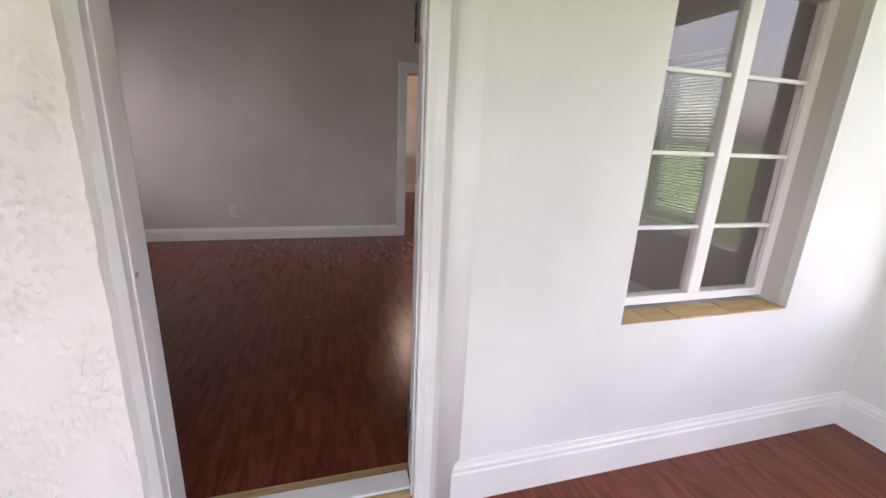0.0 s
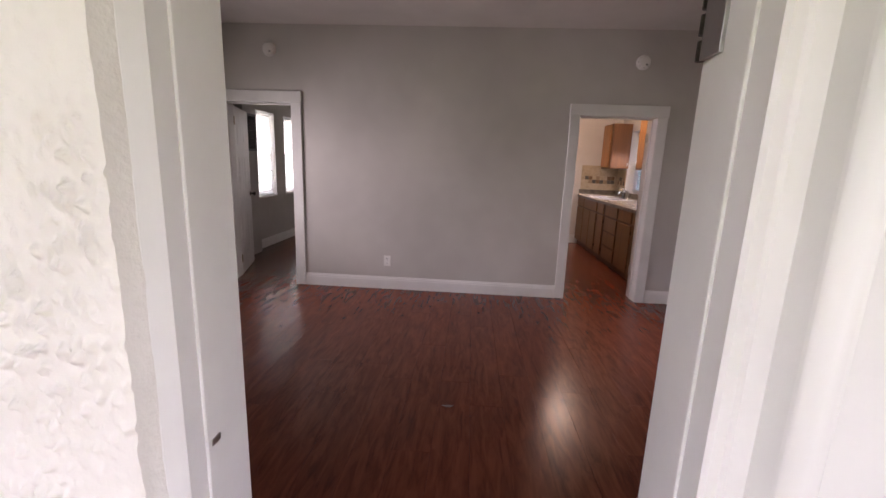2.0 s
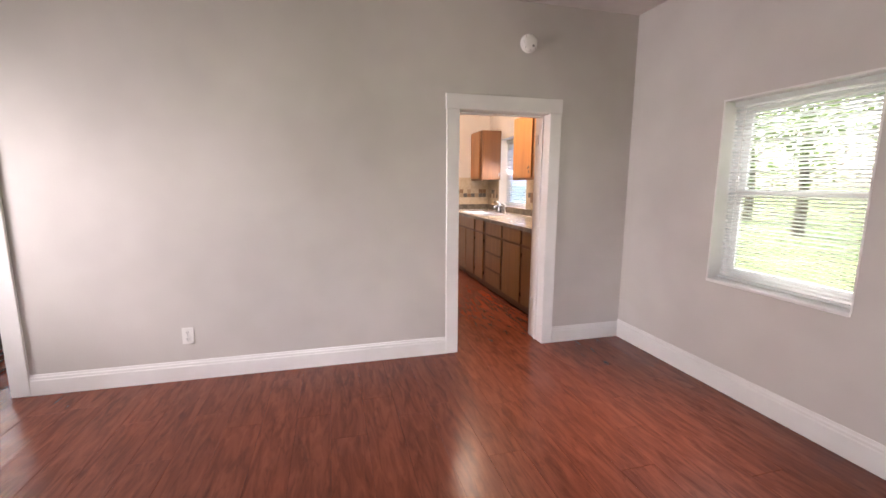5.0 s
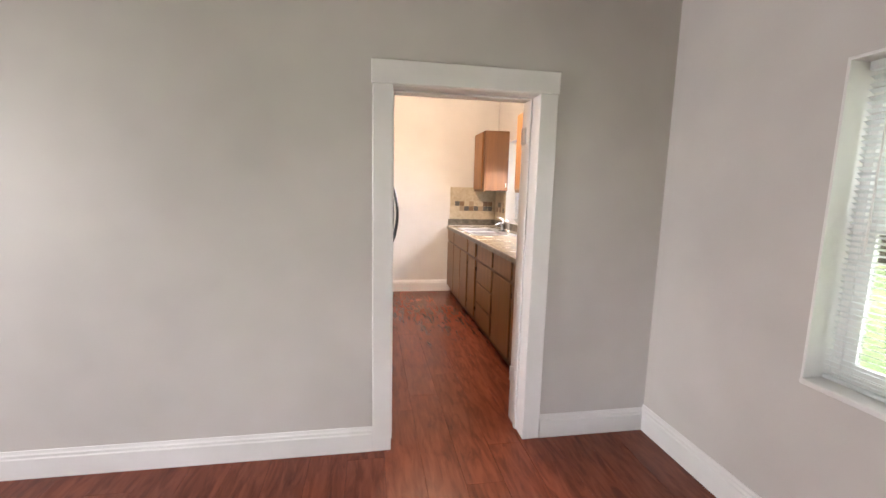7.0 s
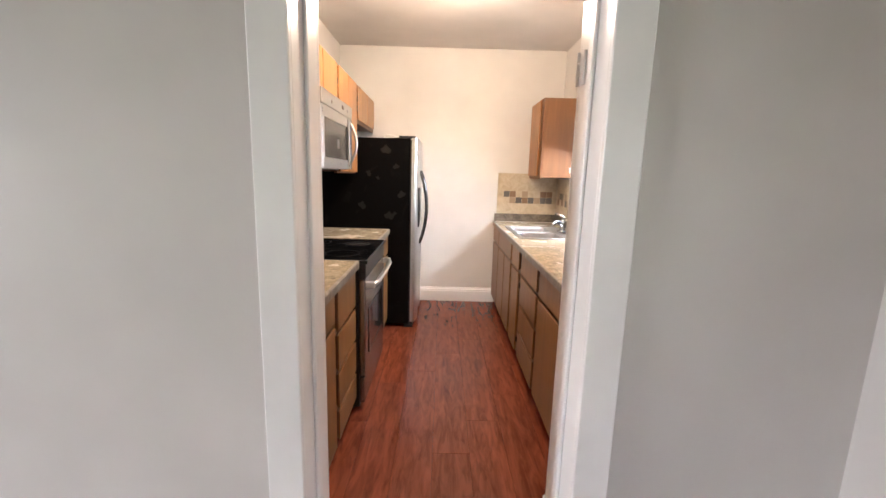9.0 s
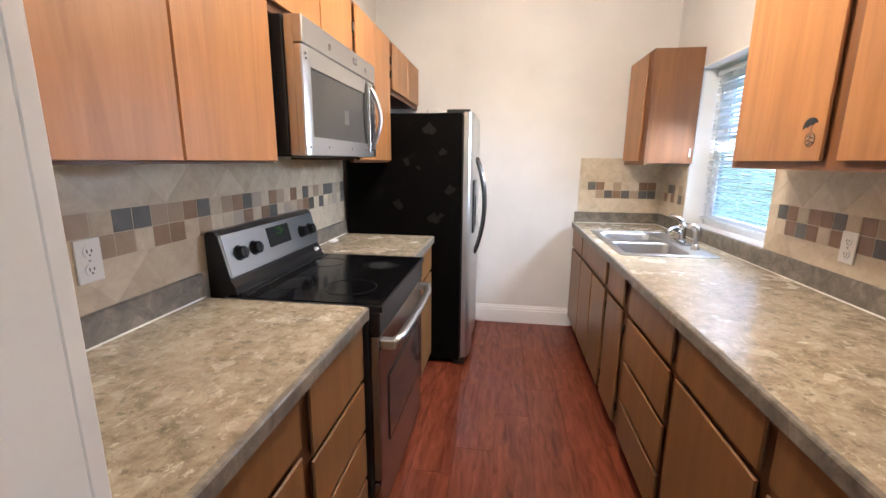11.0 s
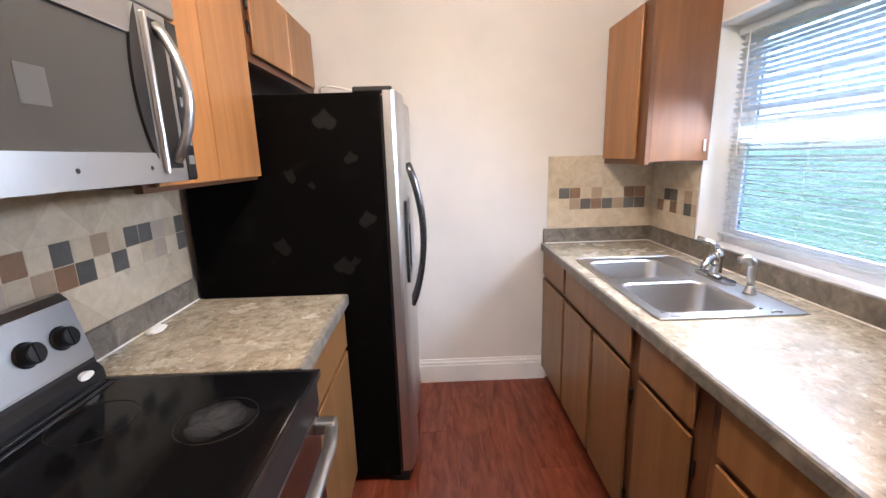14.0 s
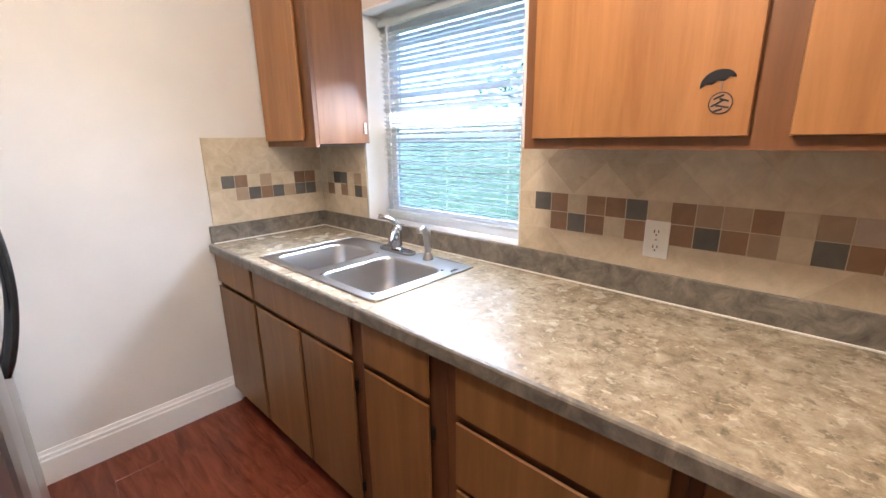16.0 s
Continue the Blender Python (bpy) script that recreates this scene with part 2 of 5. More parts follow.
def residue_material():
    m = Mat("burner_residue_grey", (0.16, 0.16, 0.16), 0.2, 0.0, 0.25)
    v = m.world_coords()
    n = m.noise(v, 24.0, 7, 0.7, 0.8)
    far = m.t.nodes.new("ShaderNodeVectorMath")
    far.operation = "DISTANCE"
    far.inputs[1].default_value = (1.11, 7.43, 0.916)
    m.link(v, far.inputs[0])
    patch = m.ramp(far.outputs["Value"], [(0.035, (1, 1, 1)), (0.075, (0, 0, 0))])
    worn = m.mix(1.0, patch, m.ramp(n, [(0.3, (0.25, 0.25, 0.25)), (0.65, (1, 1, 1))]), "MULTIPLY")
    m.colour(m.mix(worn, (0.008, 0.008, 0.009), (0.055, 0.055, 0.055)))
    return m.m


RESIDUE = residue_material()


def fridge_side_material():
    m = Mat("fridge_black_enamel", (0.008, 0.007, 0.007), 0.32, 0.0, 0.03)
    v = m.world_coords((1, 1, 1))
    smudge = m.noise(v, 6.5, 5, 0.6, 0.9)
    m.colour(m.ramp(smudge, [(0.60, (0.0032, 0.003, 0.003)), (0.78, (0.009, 0.0085, 0.008))]))
    m.rough(smudge, 0.3, 0.6)
    m.bump(m.noise(v, 170.0, 2), 0.15, 0.0008)
    return m.m


FRIDGE_SIDE = fridge_side_material()
SMUDGE = Mat("magnet_residue", (0.0072, 0.0068, 0.0064), 0.7, 0.0, 0.2).m
SMOKED = Mat("smoked_window_glass", (0.06, 0.06, 0.058), 0.2, 0.0, 0.15).m
OVEN_GLASS = Mat("oven_window_glass", (0.022, 0.015, 0.012), 0.07).m


def glass_material(name="window_glass", tint=(1, 1, 1)):
    m = Mat(name, (1, 1, 1), 0.0)
    out = m.t.nodes["Material Output"]
    clear = m.t.nodes.new("ShaderNodeBsdfTransparent")
    clear.inputs["Color"].default_value = (*tint, 1)
    gloss = m.t.nodes.new("ShaderNodeBsdfGlossy")
    gloss.inputs["Roughness"].default_value = 0.02
    facing = m.node("ShaderNodeLayerWeight", Blend=0.5)
    power = m.t.nodes.new("ShaderNodeMath")
    power.operation = "POWER"
    power.inputs[1].default_value = 4.0
    scale = m.t.nodes.new("ShaderNodeMath")
    scale.operation = "MULTIPLY_ADD"
    scale.inputs[1].default_value, scale.inputs[2].default_value = 0.5, 0.03
    m.link(facing.outputs["Facing"], power.inputs[0])
    m.link(power.outputs[0], scale.inputs[0])
    mixer = m.t.nodes.new("ShaderNodeMixShader")
    m.link(scale.outputs[0], mixer.inputs[0])
    m.link(clear.outputs[0], mixer.inputs[1])
    m.link(gloss.outputs[0], mixer.inputs[2])
    m.link(mixer.outputs[0], out.inputs[0])
    return m.m


GLASS = glass_material()
# tints added to dim the overbright view outside, not dust on the panes
GLASS_DIM_SCREEN = glass_material("view_dimming_screened_glass", (0.38, 0.40, 0.37))
GLASS_DIM_PALE = glass_material("view_dimming_pale_screened_glass", (0.45, 0.47, 0.44))
GLASS_DIM_BLUE = glass_material("view_dimming_blue_screened_glass", (0.33, 0.385, 0.46))


def blind_material():
    m = Mat("blind_vinyl_white", BLIND_WHITE_BASE, 0.4)
    out = m.t.nodes["Material Output"]
    tr = m.t.nodes.new("ShaderNodeBsdfTranslucent")
    tr.inputs["Color"].default_value = (0.75, 0.77, 0.76, 1)
    mixer = m.t.nodes.new("ShaderNodeMixShader")
    mixer.inputs[0].default_value = 0.55
    m.link(m.b.outputs[0], mixer.inputs[1])
    m.link(tr.outputs[0], mixer.inputs[2])
    m.link(mixer.outputs[0], out.inputs[0])
    return m.m


BLIND = blind_material()


def emit(name, colour, strength):
    m = Mat(name, colour, 0.5)
    m.b.inputs["Emission Color"].default_value = (*colour, 1)
    m.b.inputs["Emission Strength"].default_value = strength
    return m.m


DIGITS = emit("green_display_digits", (0.06, 0.2, 0.02), 0.03)


def leaf_material(name, a, b):
    m = Mat(name, a, 0.55)
    g = m.t.nodes.new("ShaderNodeNewGeometry")
    m.colour(m.ramp(g.outputs["Random Per Island"], [(0, a), (1, b)]))
    out = m.t.nodes["Material Output"]
    tr = m.t.nodes.new("ShaderNodeBsdfTranslucent")
    tr.inputs["Color"].default_value = (*b, 1)
    mixer = m.t.nodes.new("ShaderNodeMixShader")
    mixer.inputs[0].default_value = 0.35
    m.link(m.b.outputs[0], mixer.inputs[1])
    m.link(tr.outputs[0], mixer.inputs[2])
    m.link(mixer.outputs[0], out.inputs[0])
    return m.m


LEAF = leaf_material("leaf_green", (0.045, 0.095, 0.025), (0.12, 0.20, 0.05))
BARK = paint("bark_grey_brown", (0.13, 0.10, 0.075), 0.9, 14, 1.0, 0.3)


def grass_material():
    m = Mat("lawn_grass", (0.06, 0.1, 0.03), 0.9)
    v = m.world_coords()
    m.colour(m.ramp(m.noise(v, 0.7, 8, 0.7), [(0.3, (0.045, 0.075, 0.022)), (0.55, (0.085, 0.125, 0.04)), (0.75, (0.17, 0.15, 0.08))]))
    m.bump(m.noise(v, 30.0, 5), 0.8, 0.03)
    return m.m


GRASS = grass_material()

# ---- mesh helpers ----


def as_mesh(name, bm):
    me = bpy.data.meshes.new(name)
    bm.to_mesh(me)
    bm.free()
    return me


def part(name, bm, material, parent=None, label="", smooth=False):
    me = bm if isinstance(bm, bpy.types.Mesh) else as_mesh(name, bm)
    if not me.materials:
        me.materials.append(material)
    if smooth:
        me.polygons.foreach_set("use_smooth", [True] * len(me.polygons))
    ob = new(name, me)
    if parent is not None:
        ob.parent = parent
        if parent.parent is None:
            ob.matrix_parent_inverse = parent.matrix_basis.inverted()
    if label:
        ob["label"] = label
    return ob


def thing(name, at, label, category, group="", kind=""):
    ob = new(name)
    ob.empty_display_size = 0.05
    ob.location = at
    ob.matrix_basis = Matrix.Translation(at)
    return tagged(ob, label, category, group, kind)


def structure(name, bm, material, label, category, smooth=False):
    return tagged(part(name, bm, material, smooth=smooth), label, category, "", "structure")


def add_box(bm, x0, x1, y0, y1, z0, z1, bevel=0.0, seg=1):
    made = bmesh.ops.create_cube(bm, size=1.0)["verts"]
    for v in made:
        v.co = Vector((x0 + (v.co.x + 0.5) * (x1 - x0), y0 + (v.co.y + 0.5) * (y1 - y0), z0 + (v.co.z + 0.5) * (z1 - z0)))
    if bevel:
        edges = list({e for v in made for e in v.link_edges})
        bmesh.ops.bevel(bm, geom=edges, offset=bevel, segments=seg, affect="EDGES", profile=0.5)
    return bm


def box(x0, x1, y0, y1, z0, z1, bevel=0.002, seg=1):
    return add_box(bmesh.new(), min(x0, x1), max(x0, x1), min(y0, y1), max(y0, y1), min(z0, z1), max(z0, z1), bevel, seg)


def add_cyl(bm, a, b, r0, r1=None, seg=24):
    """A capped cylinder or cone from a to b."""
    a, b = Vector(a), Vector(b)
    r1 = r0 if r1 is None else r1
    q = (b - a).to_track_quat("Z", "Y").to_matrix().to_4x4()
    m = Matrix.Translation((a + b) / 2) @ q
    bmesh.ops.create_cone(bm, cap_ends=True, segments=seg, radius1=r0, radius2=r1, depth=(b - a).length, matrix=m)
    return bm


def cyl(a, b, r0, r1=None, seg=24):
    return add_cyl(bmesh.new(), a, b, r0, r1, seg)


def add_lathe(bm, centre, axis, profile, seg=32):
    """A turned shape: profile rows of (radius, height along the axis)."""
    q = Vector(axis).to_track_quat("Z", "Y").to_matrix()
    rings = []
    for r, h in profile:
        ring = []
        for i in range(seg):
            a = 2 * math.pi * i / seg
            ring.append(bm.verts.new(Vector(centre) + q @ Vector((r * math.cos(a), r * math.sin(a), h))))
        rings.append(ring)
    for lo, hi in zip(rings, rings[1:]):
        for i in range(seg):
            bm.faces.new((lo[i], lo[(i + 1) % seg], hi[(i + 1) % seg], hi[i]))
    bm.faces.new(rings[0][::-1])
    bm.faces.new(rings[-1])
    return bm


def lathe(centre, axis, profile, seg=32):
    return add_lathe(bmesh.new(), centre, axis, profile, seg)


def tube(points, radius, seg=12, flat=1.0):
    """A bent rod along the points; radius may be a list."""
    bm = bmesh.new()
    pts = [Vector(p) for p in points]
    rad = radius if isinstance(radius, (list, tuple)) else [radius] * len(pts)
    rings = []
    up = None
    for i, p in enumerate(pts):
        d = (pts[min(i + 1, len(pts) - 1)] - pts[max(i - 1, 0)]).normalized()
        side = up if up is not None else (Vector((0, 0, 1)) if abs(d.z) < 0.9 else Vector((0, 1, 0)))
        u = (side - d * side.dot(d)).normalized()
        up = u
        w = d.cross(u)
        rings.append([bm.verts.new(p + u * rad[i] * math.cos(2 * math.pi * k / seg) + w * rad[i] * flat * math.sin(2 * math.pi * k / seg)) for k in range(seg)])
    for lo, hi in zip(rings, rings[1:]):
        for k in range(seg):
            bm.faces.new((lo[k], lo[(k + 1) % seg], hi[(k + 1) % seg], hi[k]))
    bm.faces.new(rings[0][::-1])
    bm.faces.new(rings[-1])
    bmesh.ops.recalc_face_normals(bm, faces=bm.faces)
    return bm


def arc(centre, start, end, bulge, n=12):
    """Points of a bow from start to end that swells by the vector bulge."""
    a, b, g = Vector(start), Vector(end), Vector(bulge)
    return [a.lerp(b, i / n) + g * math.sin(math.pi * i / n) ** 0.8 for i in range(n + 1)]


def add_prism(bm, outline, axis, lo, hi):
    """An outline of (u, v) pairs pushed along an axis: x takes (y, z), y takes (x, z), z takes (x, y)."""
    def place(u, v, w):
        return {"x": (w, u, v), "y": (u, w, v), "z": (u, v, w)}[axis]
    a = [bm.verts.new(place(u, v, lo)) for u, v in outline]
    b = [bm.verts.new(place(u, v, hi)) for u, v in outline]
    n = len(outline)
    faces = [bm.faces.new((a[i], a[(i + 1) % n], b[(i + 1) % n], b[i])) for i in range(n)]
    faces += [bm.faces.new(a[::-1]), bm.faces.new(b)]
    bmesh.ops.recalc_face_normals(bm, faces=faces)
    return bm


def prism(outline, axis, lo, hi):
    return add_prism(bmesh.new(), outline, axis, lo, hi)


def slab(axis, u0, u1, v0, v1, w0, w1, holes=()):
    """A wall (axis x or y) or ceiling (axis z) with holes (u0, u1, v0, v1) right through it, as one closed mesh."""
    us = sorted({u0, u1, *[min(max(h[i], u0), u1) for h in holes for i in (0, 1)]})
    vs = sorted({v0, v1, *[min(max(h[i], v0), v1) for h in holes for i in (2, 3)]})

    def solid(i, j):
        if not (0 <= i < len(us) - 1 and 0 <= j < len(vs) - 1):
            return False
        u, v = (us[i] + us[i + 1]) / 2, (vs[j] + vs[j + 1]) / 2
        return not any(h[0] < u < h[1] and h[2] < v < h[3] for h in holes)
    bm = bmesh.new()
    seen = {}

    def vert(i, j, w):
        key = (i, j, w)
        if key not in seen:
            u, v = us[i], vs[j]
            seen[key] = bm.verts.new({"x": (w, u, v), "y": (u, w, v), "z": (u, v, w)}[axis])
        return seen[key]
    for i in range(len(us) - 1):
        for j in range(len(vs) - 1):
            if not solid(i, j):
                continue
            for w in (w0, w1):
                bm.faces.new((vert(i, j, w), vert(i + 1, j, w), vert(i + 1, j + 1, w), vert(i, j + 1, w)))
            for (di, dj), (a, b) in (((-1, 0), ((i, j), (i, j + 1))), ((1, 0), ((i + 1, j), (i + 1, j + 1))), ((0, -1), ((i, j), (i + 1, j))), ((0, 1), ((i, j + 1), (i + 1, j + 1)))):
                if not solid(i + di, j + dj):
                    bm.faces.new((vert(*a, w0), vert(*b, w0), vert(*b, w1), vert(*a, w1)))
    bmesh.ops.recalc_face_normals(bm, faces=bm.faces)
    return bm


def profile_run(a, b, out, profile):
    """A moulding from a to b on the floor line; profile rows of (distance out from the wall, height)."""
    a, b, out = Vector(a), Vector(b), Vector(out)
    bm = bmesh.new()
    lo = [bm.verts.new(a + out * d + Vector((0, 0, h))) for d, h in profile]
    hi = [bm.verts.new(b + out * d + Vector((0, 0, h))) for d, h in profile]
    n = len(profile)
    for i in range(n):
        bm.faces.new((lo[i], lo[(i + 1) % n], hi[(i + 1) % n], hi[i]))
    bm.faces.new(lo[::-1])
    bm.faces.new(hi)
    bmesh.ops.recalc_face_normals(bm, faces=bm.faces)
    return bm

# ---- the plan, in metres ----
XL, XR = -2.64, 2.83            # living room side walls
YF0, YF, YB, YK = 1.755, 1.95, 5.615, 5.82   # front wall faces, back wall, kitchen side of it
KX0, KX1, KY1 = 0.60, 2.93, 9.145  # kitchen
BX0 = -2.88                     # bedroom side wall
ZC = 2.68                       # ceilings
BASE_H = 0.135
BASE_PROFILE = [(0, 0), (0.018, 0), (0.018, 0.098), (0.014, 0.104), (0.014, 0.116), (0.009, 0.122), (0.006, BASE_H), (0, BASE_H)]
FRONT_DOOR = (-0.162, 0.705, -0.02, 2.12)
PORCH_WIN = (1.375, 2.19, 0.645, 1.85)
KIT_DOOR = (1.31, 2.082, -0.02, 1.90)
BED_DOOR = (-2.365, -1.59, -0.02, 1.945)
LIV_WIN_R = (3.93, 4.755, 0.72, 1.87)
LIV_WIN_F = (2.70, 3.45, 0.72, 1.87)
LIV_WIN_L = (4.26, 5.18, 0.755, 1.98)
KIT_WIN = (7.74, 8.695, 0.985, 2.015)
BED_WIN_1 = (7.1, 7.9, 0.78, 2.05)
BED_WIN_2 = (8.24, 9.0, 0.78, 2.05)
PX0, PX1, PY0 = -2.7, 2.75, -1.35  # porch

# ---- setting ----
structure("wall_porch_front", slab("y", PX0 - 0.15, PX1 + 0.12, -0.02, ZC + 0.1, 1.785, YF, [FRONT_DOOR, PORCH_WIN]), WALL_GREY, "thick grey painted wall between porch and living room", "wall")
structure("wall_living_back", slab("y", BX0 - 0.16, KX1 + 0.16, -0.02, ZC + 0.1, YB, YK, [KIT_DOOR, BED_DOOR]), WALL_GREY, "light grey painted plaster wall with two doorways", "wall")
structure("wall_living_east", slab("x", YF, YB, -0.02, ZC + 0.1, XR, XR + 0.2, [LIV_WIN_R, LIV_WIN_F]), WALL_GREY, "light grey painted wall with two deep windows", "wall")
structure("wall_living_west", slab("x", YF, YB, -0.02, ZC + 0.1, XL - 0.24, XL, [LIV_WIN_L]), WALL_GREY, "light grey painted wall with one deep window", "wall")
structure("wall_kitchen_east", slab("x", YK, KY1 + 0.12, -0.02, ZC + 0.1, KX1, KX1 + 0.2, [KIT_WIN]), WALL_CREAM, "cream painted kitchen wall with a window over the sink", "wall")
structure("wall_kitchen_north", slab("y", KX0 - 0.12, KX1, -0.02, ZC + 0.1, KY1, KY1 + 0.12), WALL_CREAM, "cream painted kitchen end wall", "wall")
structure("wall_kitchen_west", slab("x", YK, KY1, -0.02, ZC + 0.1, KX0 - 0.12, KX0), WALL_CREAM, "cream painted kitchen wall behind the range", "wall")
structure("wall_kitchen_south", slab("y", KX0, KX1, -0.02, ZC, YK, YK + 0.004, [(KIT_DOOR[0], KIT_DOOR[1], -0.02, 1.9)]), WALL_CREAM, "cream painted kitchen side of the doorway wall", "wall")
structure("wall_bedroom_west", slab("x", YK, KY1 + 0.12, -0.02, ZC + 0.1, BX0 - 0.16, BX0, [BED_WIN_1, BED_WIN_2]), WALL_GREY, "grey painted bedroom wall with two windows", "wall")
structure("wall_bedroom_north", slab("y", BX0, KX0 - 0.12, -0.02, ZC + 0.1, KY1, KY1 + 0.12), WALL_GREY, "grey painted bedroom end wall", "wall")
structure("wall_bedroom_chase", box(BX0, -2.76, 6.76, 7.1, 0, ZC, 0.004), WALL_GREY, "boxed-out grey wall chase in the bedroom", "wall")
structure("ceiling", slab("z", PX0 - 0.3, KX1 + 0.3, YF, KY1 + 0.2, ZC, ZC + 0.1), CEILING_WHITE, "textured off-white painted ceiling", "ceiling")
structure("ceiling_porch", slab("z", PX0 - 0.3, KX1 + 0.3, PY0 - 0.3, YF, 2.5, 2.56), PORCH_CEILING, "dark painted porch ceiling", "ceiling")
structure("wall_porch_east", slab("x", PY0, 1.785, -0.02, 2.5, PX1, PX1 + 0.14, [(-0.9, 1.62, 0.66, 2.1)]), PORCH_WHITE, "white painted porch wall with a wide opening", "wall")
structure("wall_porch_west", slab("x", PY0, 1.785, -0.02, 2.5, PX0 - 0.14, PX0, [(-0.9, 1.3, 0.75, 2.2)]), PORCH_WHITE, "white painted porch wall with a wide opening", "wall")
structure("wall_porch_south", slab("y", PX0 - 0.14, PX1 + 0.14, -0.02, 2.5, PY0 - 0.14, PY0, [(-2.4, -0.75, 0.75, 2.2), (-0.6, 0.5, 0.0, 2.2), (0.65, 2.45, 0.75, 2.2)]), PORCH_WHITE, "white painted porch wall with wide openings", "wall")
# the east half of the porch side, smooth plaster
structure("wall_porch_plaster", slab("y", FRONT_DOOR[1], PX1, 0.0, 2.5, YF0 - 0.005, 1.785, [PORCH_WIN]), PORCH_WHITE, "smooth white painted plaster beside the doorway", "wall")


def stucco_wall():
    """The hand-trowelled west half of the porch side: lumpy render, thick at the door's edge."""
    edge_x = -0.147
    xs = list(np.linspace(PX0, -1.25, 40)) + list(np.linspace(-1.245, edge_x, 270))
    zs = list(np.linspace(0.0, 2.5, 560))
    verts, faces = [], []
    nx, nz = len(xs), len(zs)
    for x in xs:
        for z in zs:
            p = Vector((x, 0.0, z))
            n1 = noise.noise(p * 30 + Vector((0, 3, 0)))
            n2 = noise.noise(Vector((x * 75, 1.7, z * 46)))
            n3 = noise.noise(p * 5)
            rich = min(1.0, max(0.0, 0.55 + 1.3 * noise.noise(Vector((x * 6, 4.0, z * 5)))))
            run = max(0.0, noise.noise(Vector((x * 96 + z * 12, 8.0, z * 50))) - 0.08)
            h = 0.0024 * n1 + 0.0015 * n2 + 0.004 * n3 + 0.034 * run * rich
            h *= 0.35 + 0.65 * min(1.0, (edge_x - x) / 0.03)
            edge = 0.0
            if x > edge_x - 1e-4:
                edge = 0.003 * noise.noise(Vector((0, 5, z * 9))) + 0.0015 * noise.noise(Vector((0, 2, z * 40)))
            bulge = 1.691 + 0.035 * min(1.0, (edge_x - x) / 0.7)
            verts.append((x + edge, bulge - h, z))
    for i in range(nx - 1):
        for j in range(nz - 1):
            a = i * nz + j
            faces.append((a, a + nz, a + nz + 1, a + 1))
    front, rim = len(verts), len(verts) + nz
    verts += [verts[(nx - 1) * nz + j] for j in range(nz)]
    verts += [(-0.139 + 0.0015 * noise.noise(Vector((1, 1, z * 12))), 1.738, z) for z in zs]
    for j in range(nz - 1):
        faces.append((front + j, rim + j, rim + j + 1, front + j + 1))
    me = bpy.data.meshes.new("wall_porch_stucco")
    me.from_pydata(verts, [], faces)
    return structure("wall_porch_stucco", me, STUCCO, "rough hand-trowelled white stucco wall beside the doorway", "wall", True)


stucco_wall()


def lip_outline():
    """A rounded arris at the doorway that fades into the wall in a long soft curve."""
    pts = [(0.700, 1.785), (0.6735, 1.744), (0.6835, 1.703), (0.6855, 1.699), (0.690, 1.6965)]
    for k in range(13):
        f = k / 12
        pts.append((0.70 + 0.085 * f, 1.6962 + 0.0537 * (0.5 - 0.5 * math.cos(math.pi * f))))
    bm = prism(pts + [(0.785, 1.785)], "z", 0, 2.5)
    bm.normal_update()
    for f in bm.faces:
        f.smooth = abs(f.normal.z) < 0.5 and f.normal.y < -0.5
    return bm


structure("wall_porch_lip", lip_outline(), PORCH_WHITE, "swollen white plaster edge beside the doorway", "wall")


def baseboard(a, b, out, label="white moulded wooden baseboard", tall=1.0):
    return structure("baseboard", profile_run(a, b, out, [(d, h * tall) for d, h in BASE_PROFILE]), TRIM_WHITE, label, "baseboard")


baseboard((XL, YB, 0), (-2.455, YB, 0), (0, -1, 0))
baseboard((-1.50, YB, 0), (1.23, YB, 0), (0, -1, 0))
baseboard((2.168, YB, 0), (XR, YB, 0), (0, -1, 0))
baseboard((XR, YF, 0), (XR, YB, 0), (-1, 0, 0), tall=1.12)
baseboard((XL, YF, 0), (XL, YB, 0), (1, 0, 0))
baseboard((XL, YF, 0), (-0.2, YF, 0), (0, 1, 0))
baseboard((0.74, YF, 0), (XR, YF, 0), (0, 1, 0))
baseboard((1.45, KY1, 0), (2.29, KY1, 0), (0, -1, 0), tall=1.16)
baseboard((BX0, YK, 0), (BX0, 6.76, 0), (1, 0, 0))
baseboard((BX0, 7.1, 0), (BX0, KY1, 0), (1, 0, 0))
baseboard((BX0, KY1, 0), (KX0 - 0.12, KY1, 0), (0, -1, 0))
baseboard((0.745, 1.75, 0), (PX1, 1.75, 0), (0, -1, 0), tall=1.26)
baseboard((PX1, PY0, 0), (PX1, 1.75, 0), (-1, 0, 0), tall=1.26)


def casing_set(name, x0, x1, top, wide, head, y, out, label, ear=0.006):
    """Flat board casing on one side of a doorway: two legs and a taller head with small ears."""
    t = thing(name, ((x0 + x1) / 2, y, 0), label, "door casing", "", "structure")
    s = 1 if out > 0 else -1
    part("casing_leg", box(x0 - wide, x0, y, y + s * 0.02, 0, top, 0.003), TRIM_WHITE, t)
    part("casing_leg", box(x1, x1 + wide, y, y + s * 0.02, 0, top, 0.003), TRIM_WHITE, t)
    part("casing_head", box(x0 - wide - ear, x1 + wide + ear, y, y + s * 0.024, top, top + head, 0.003), TRIM_WHITE, t)
    return t


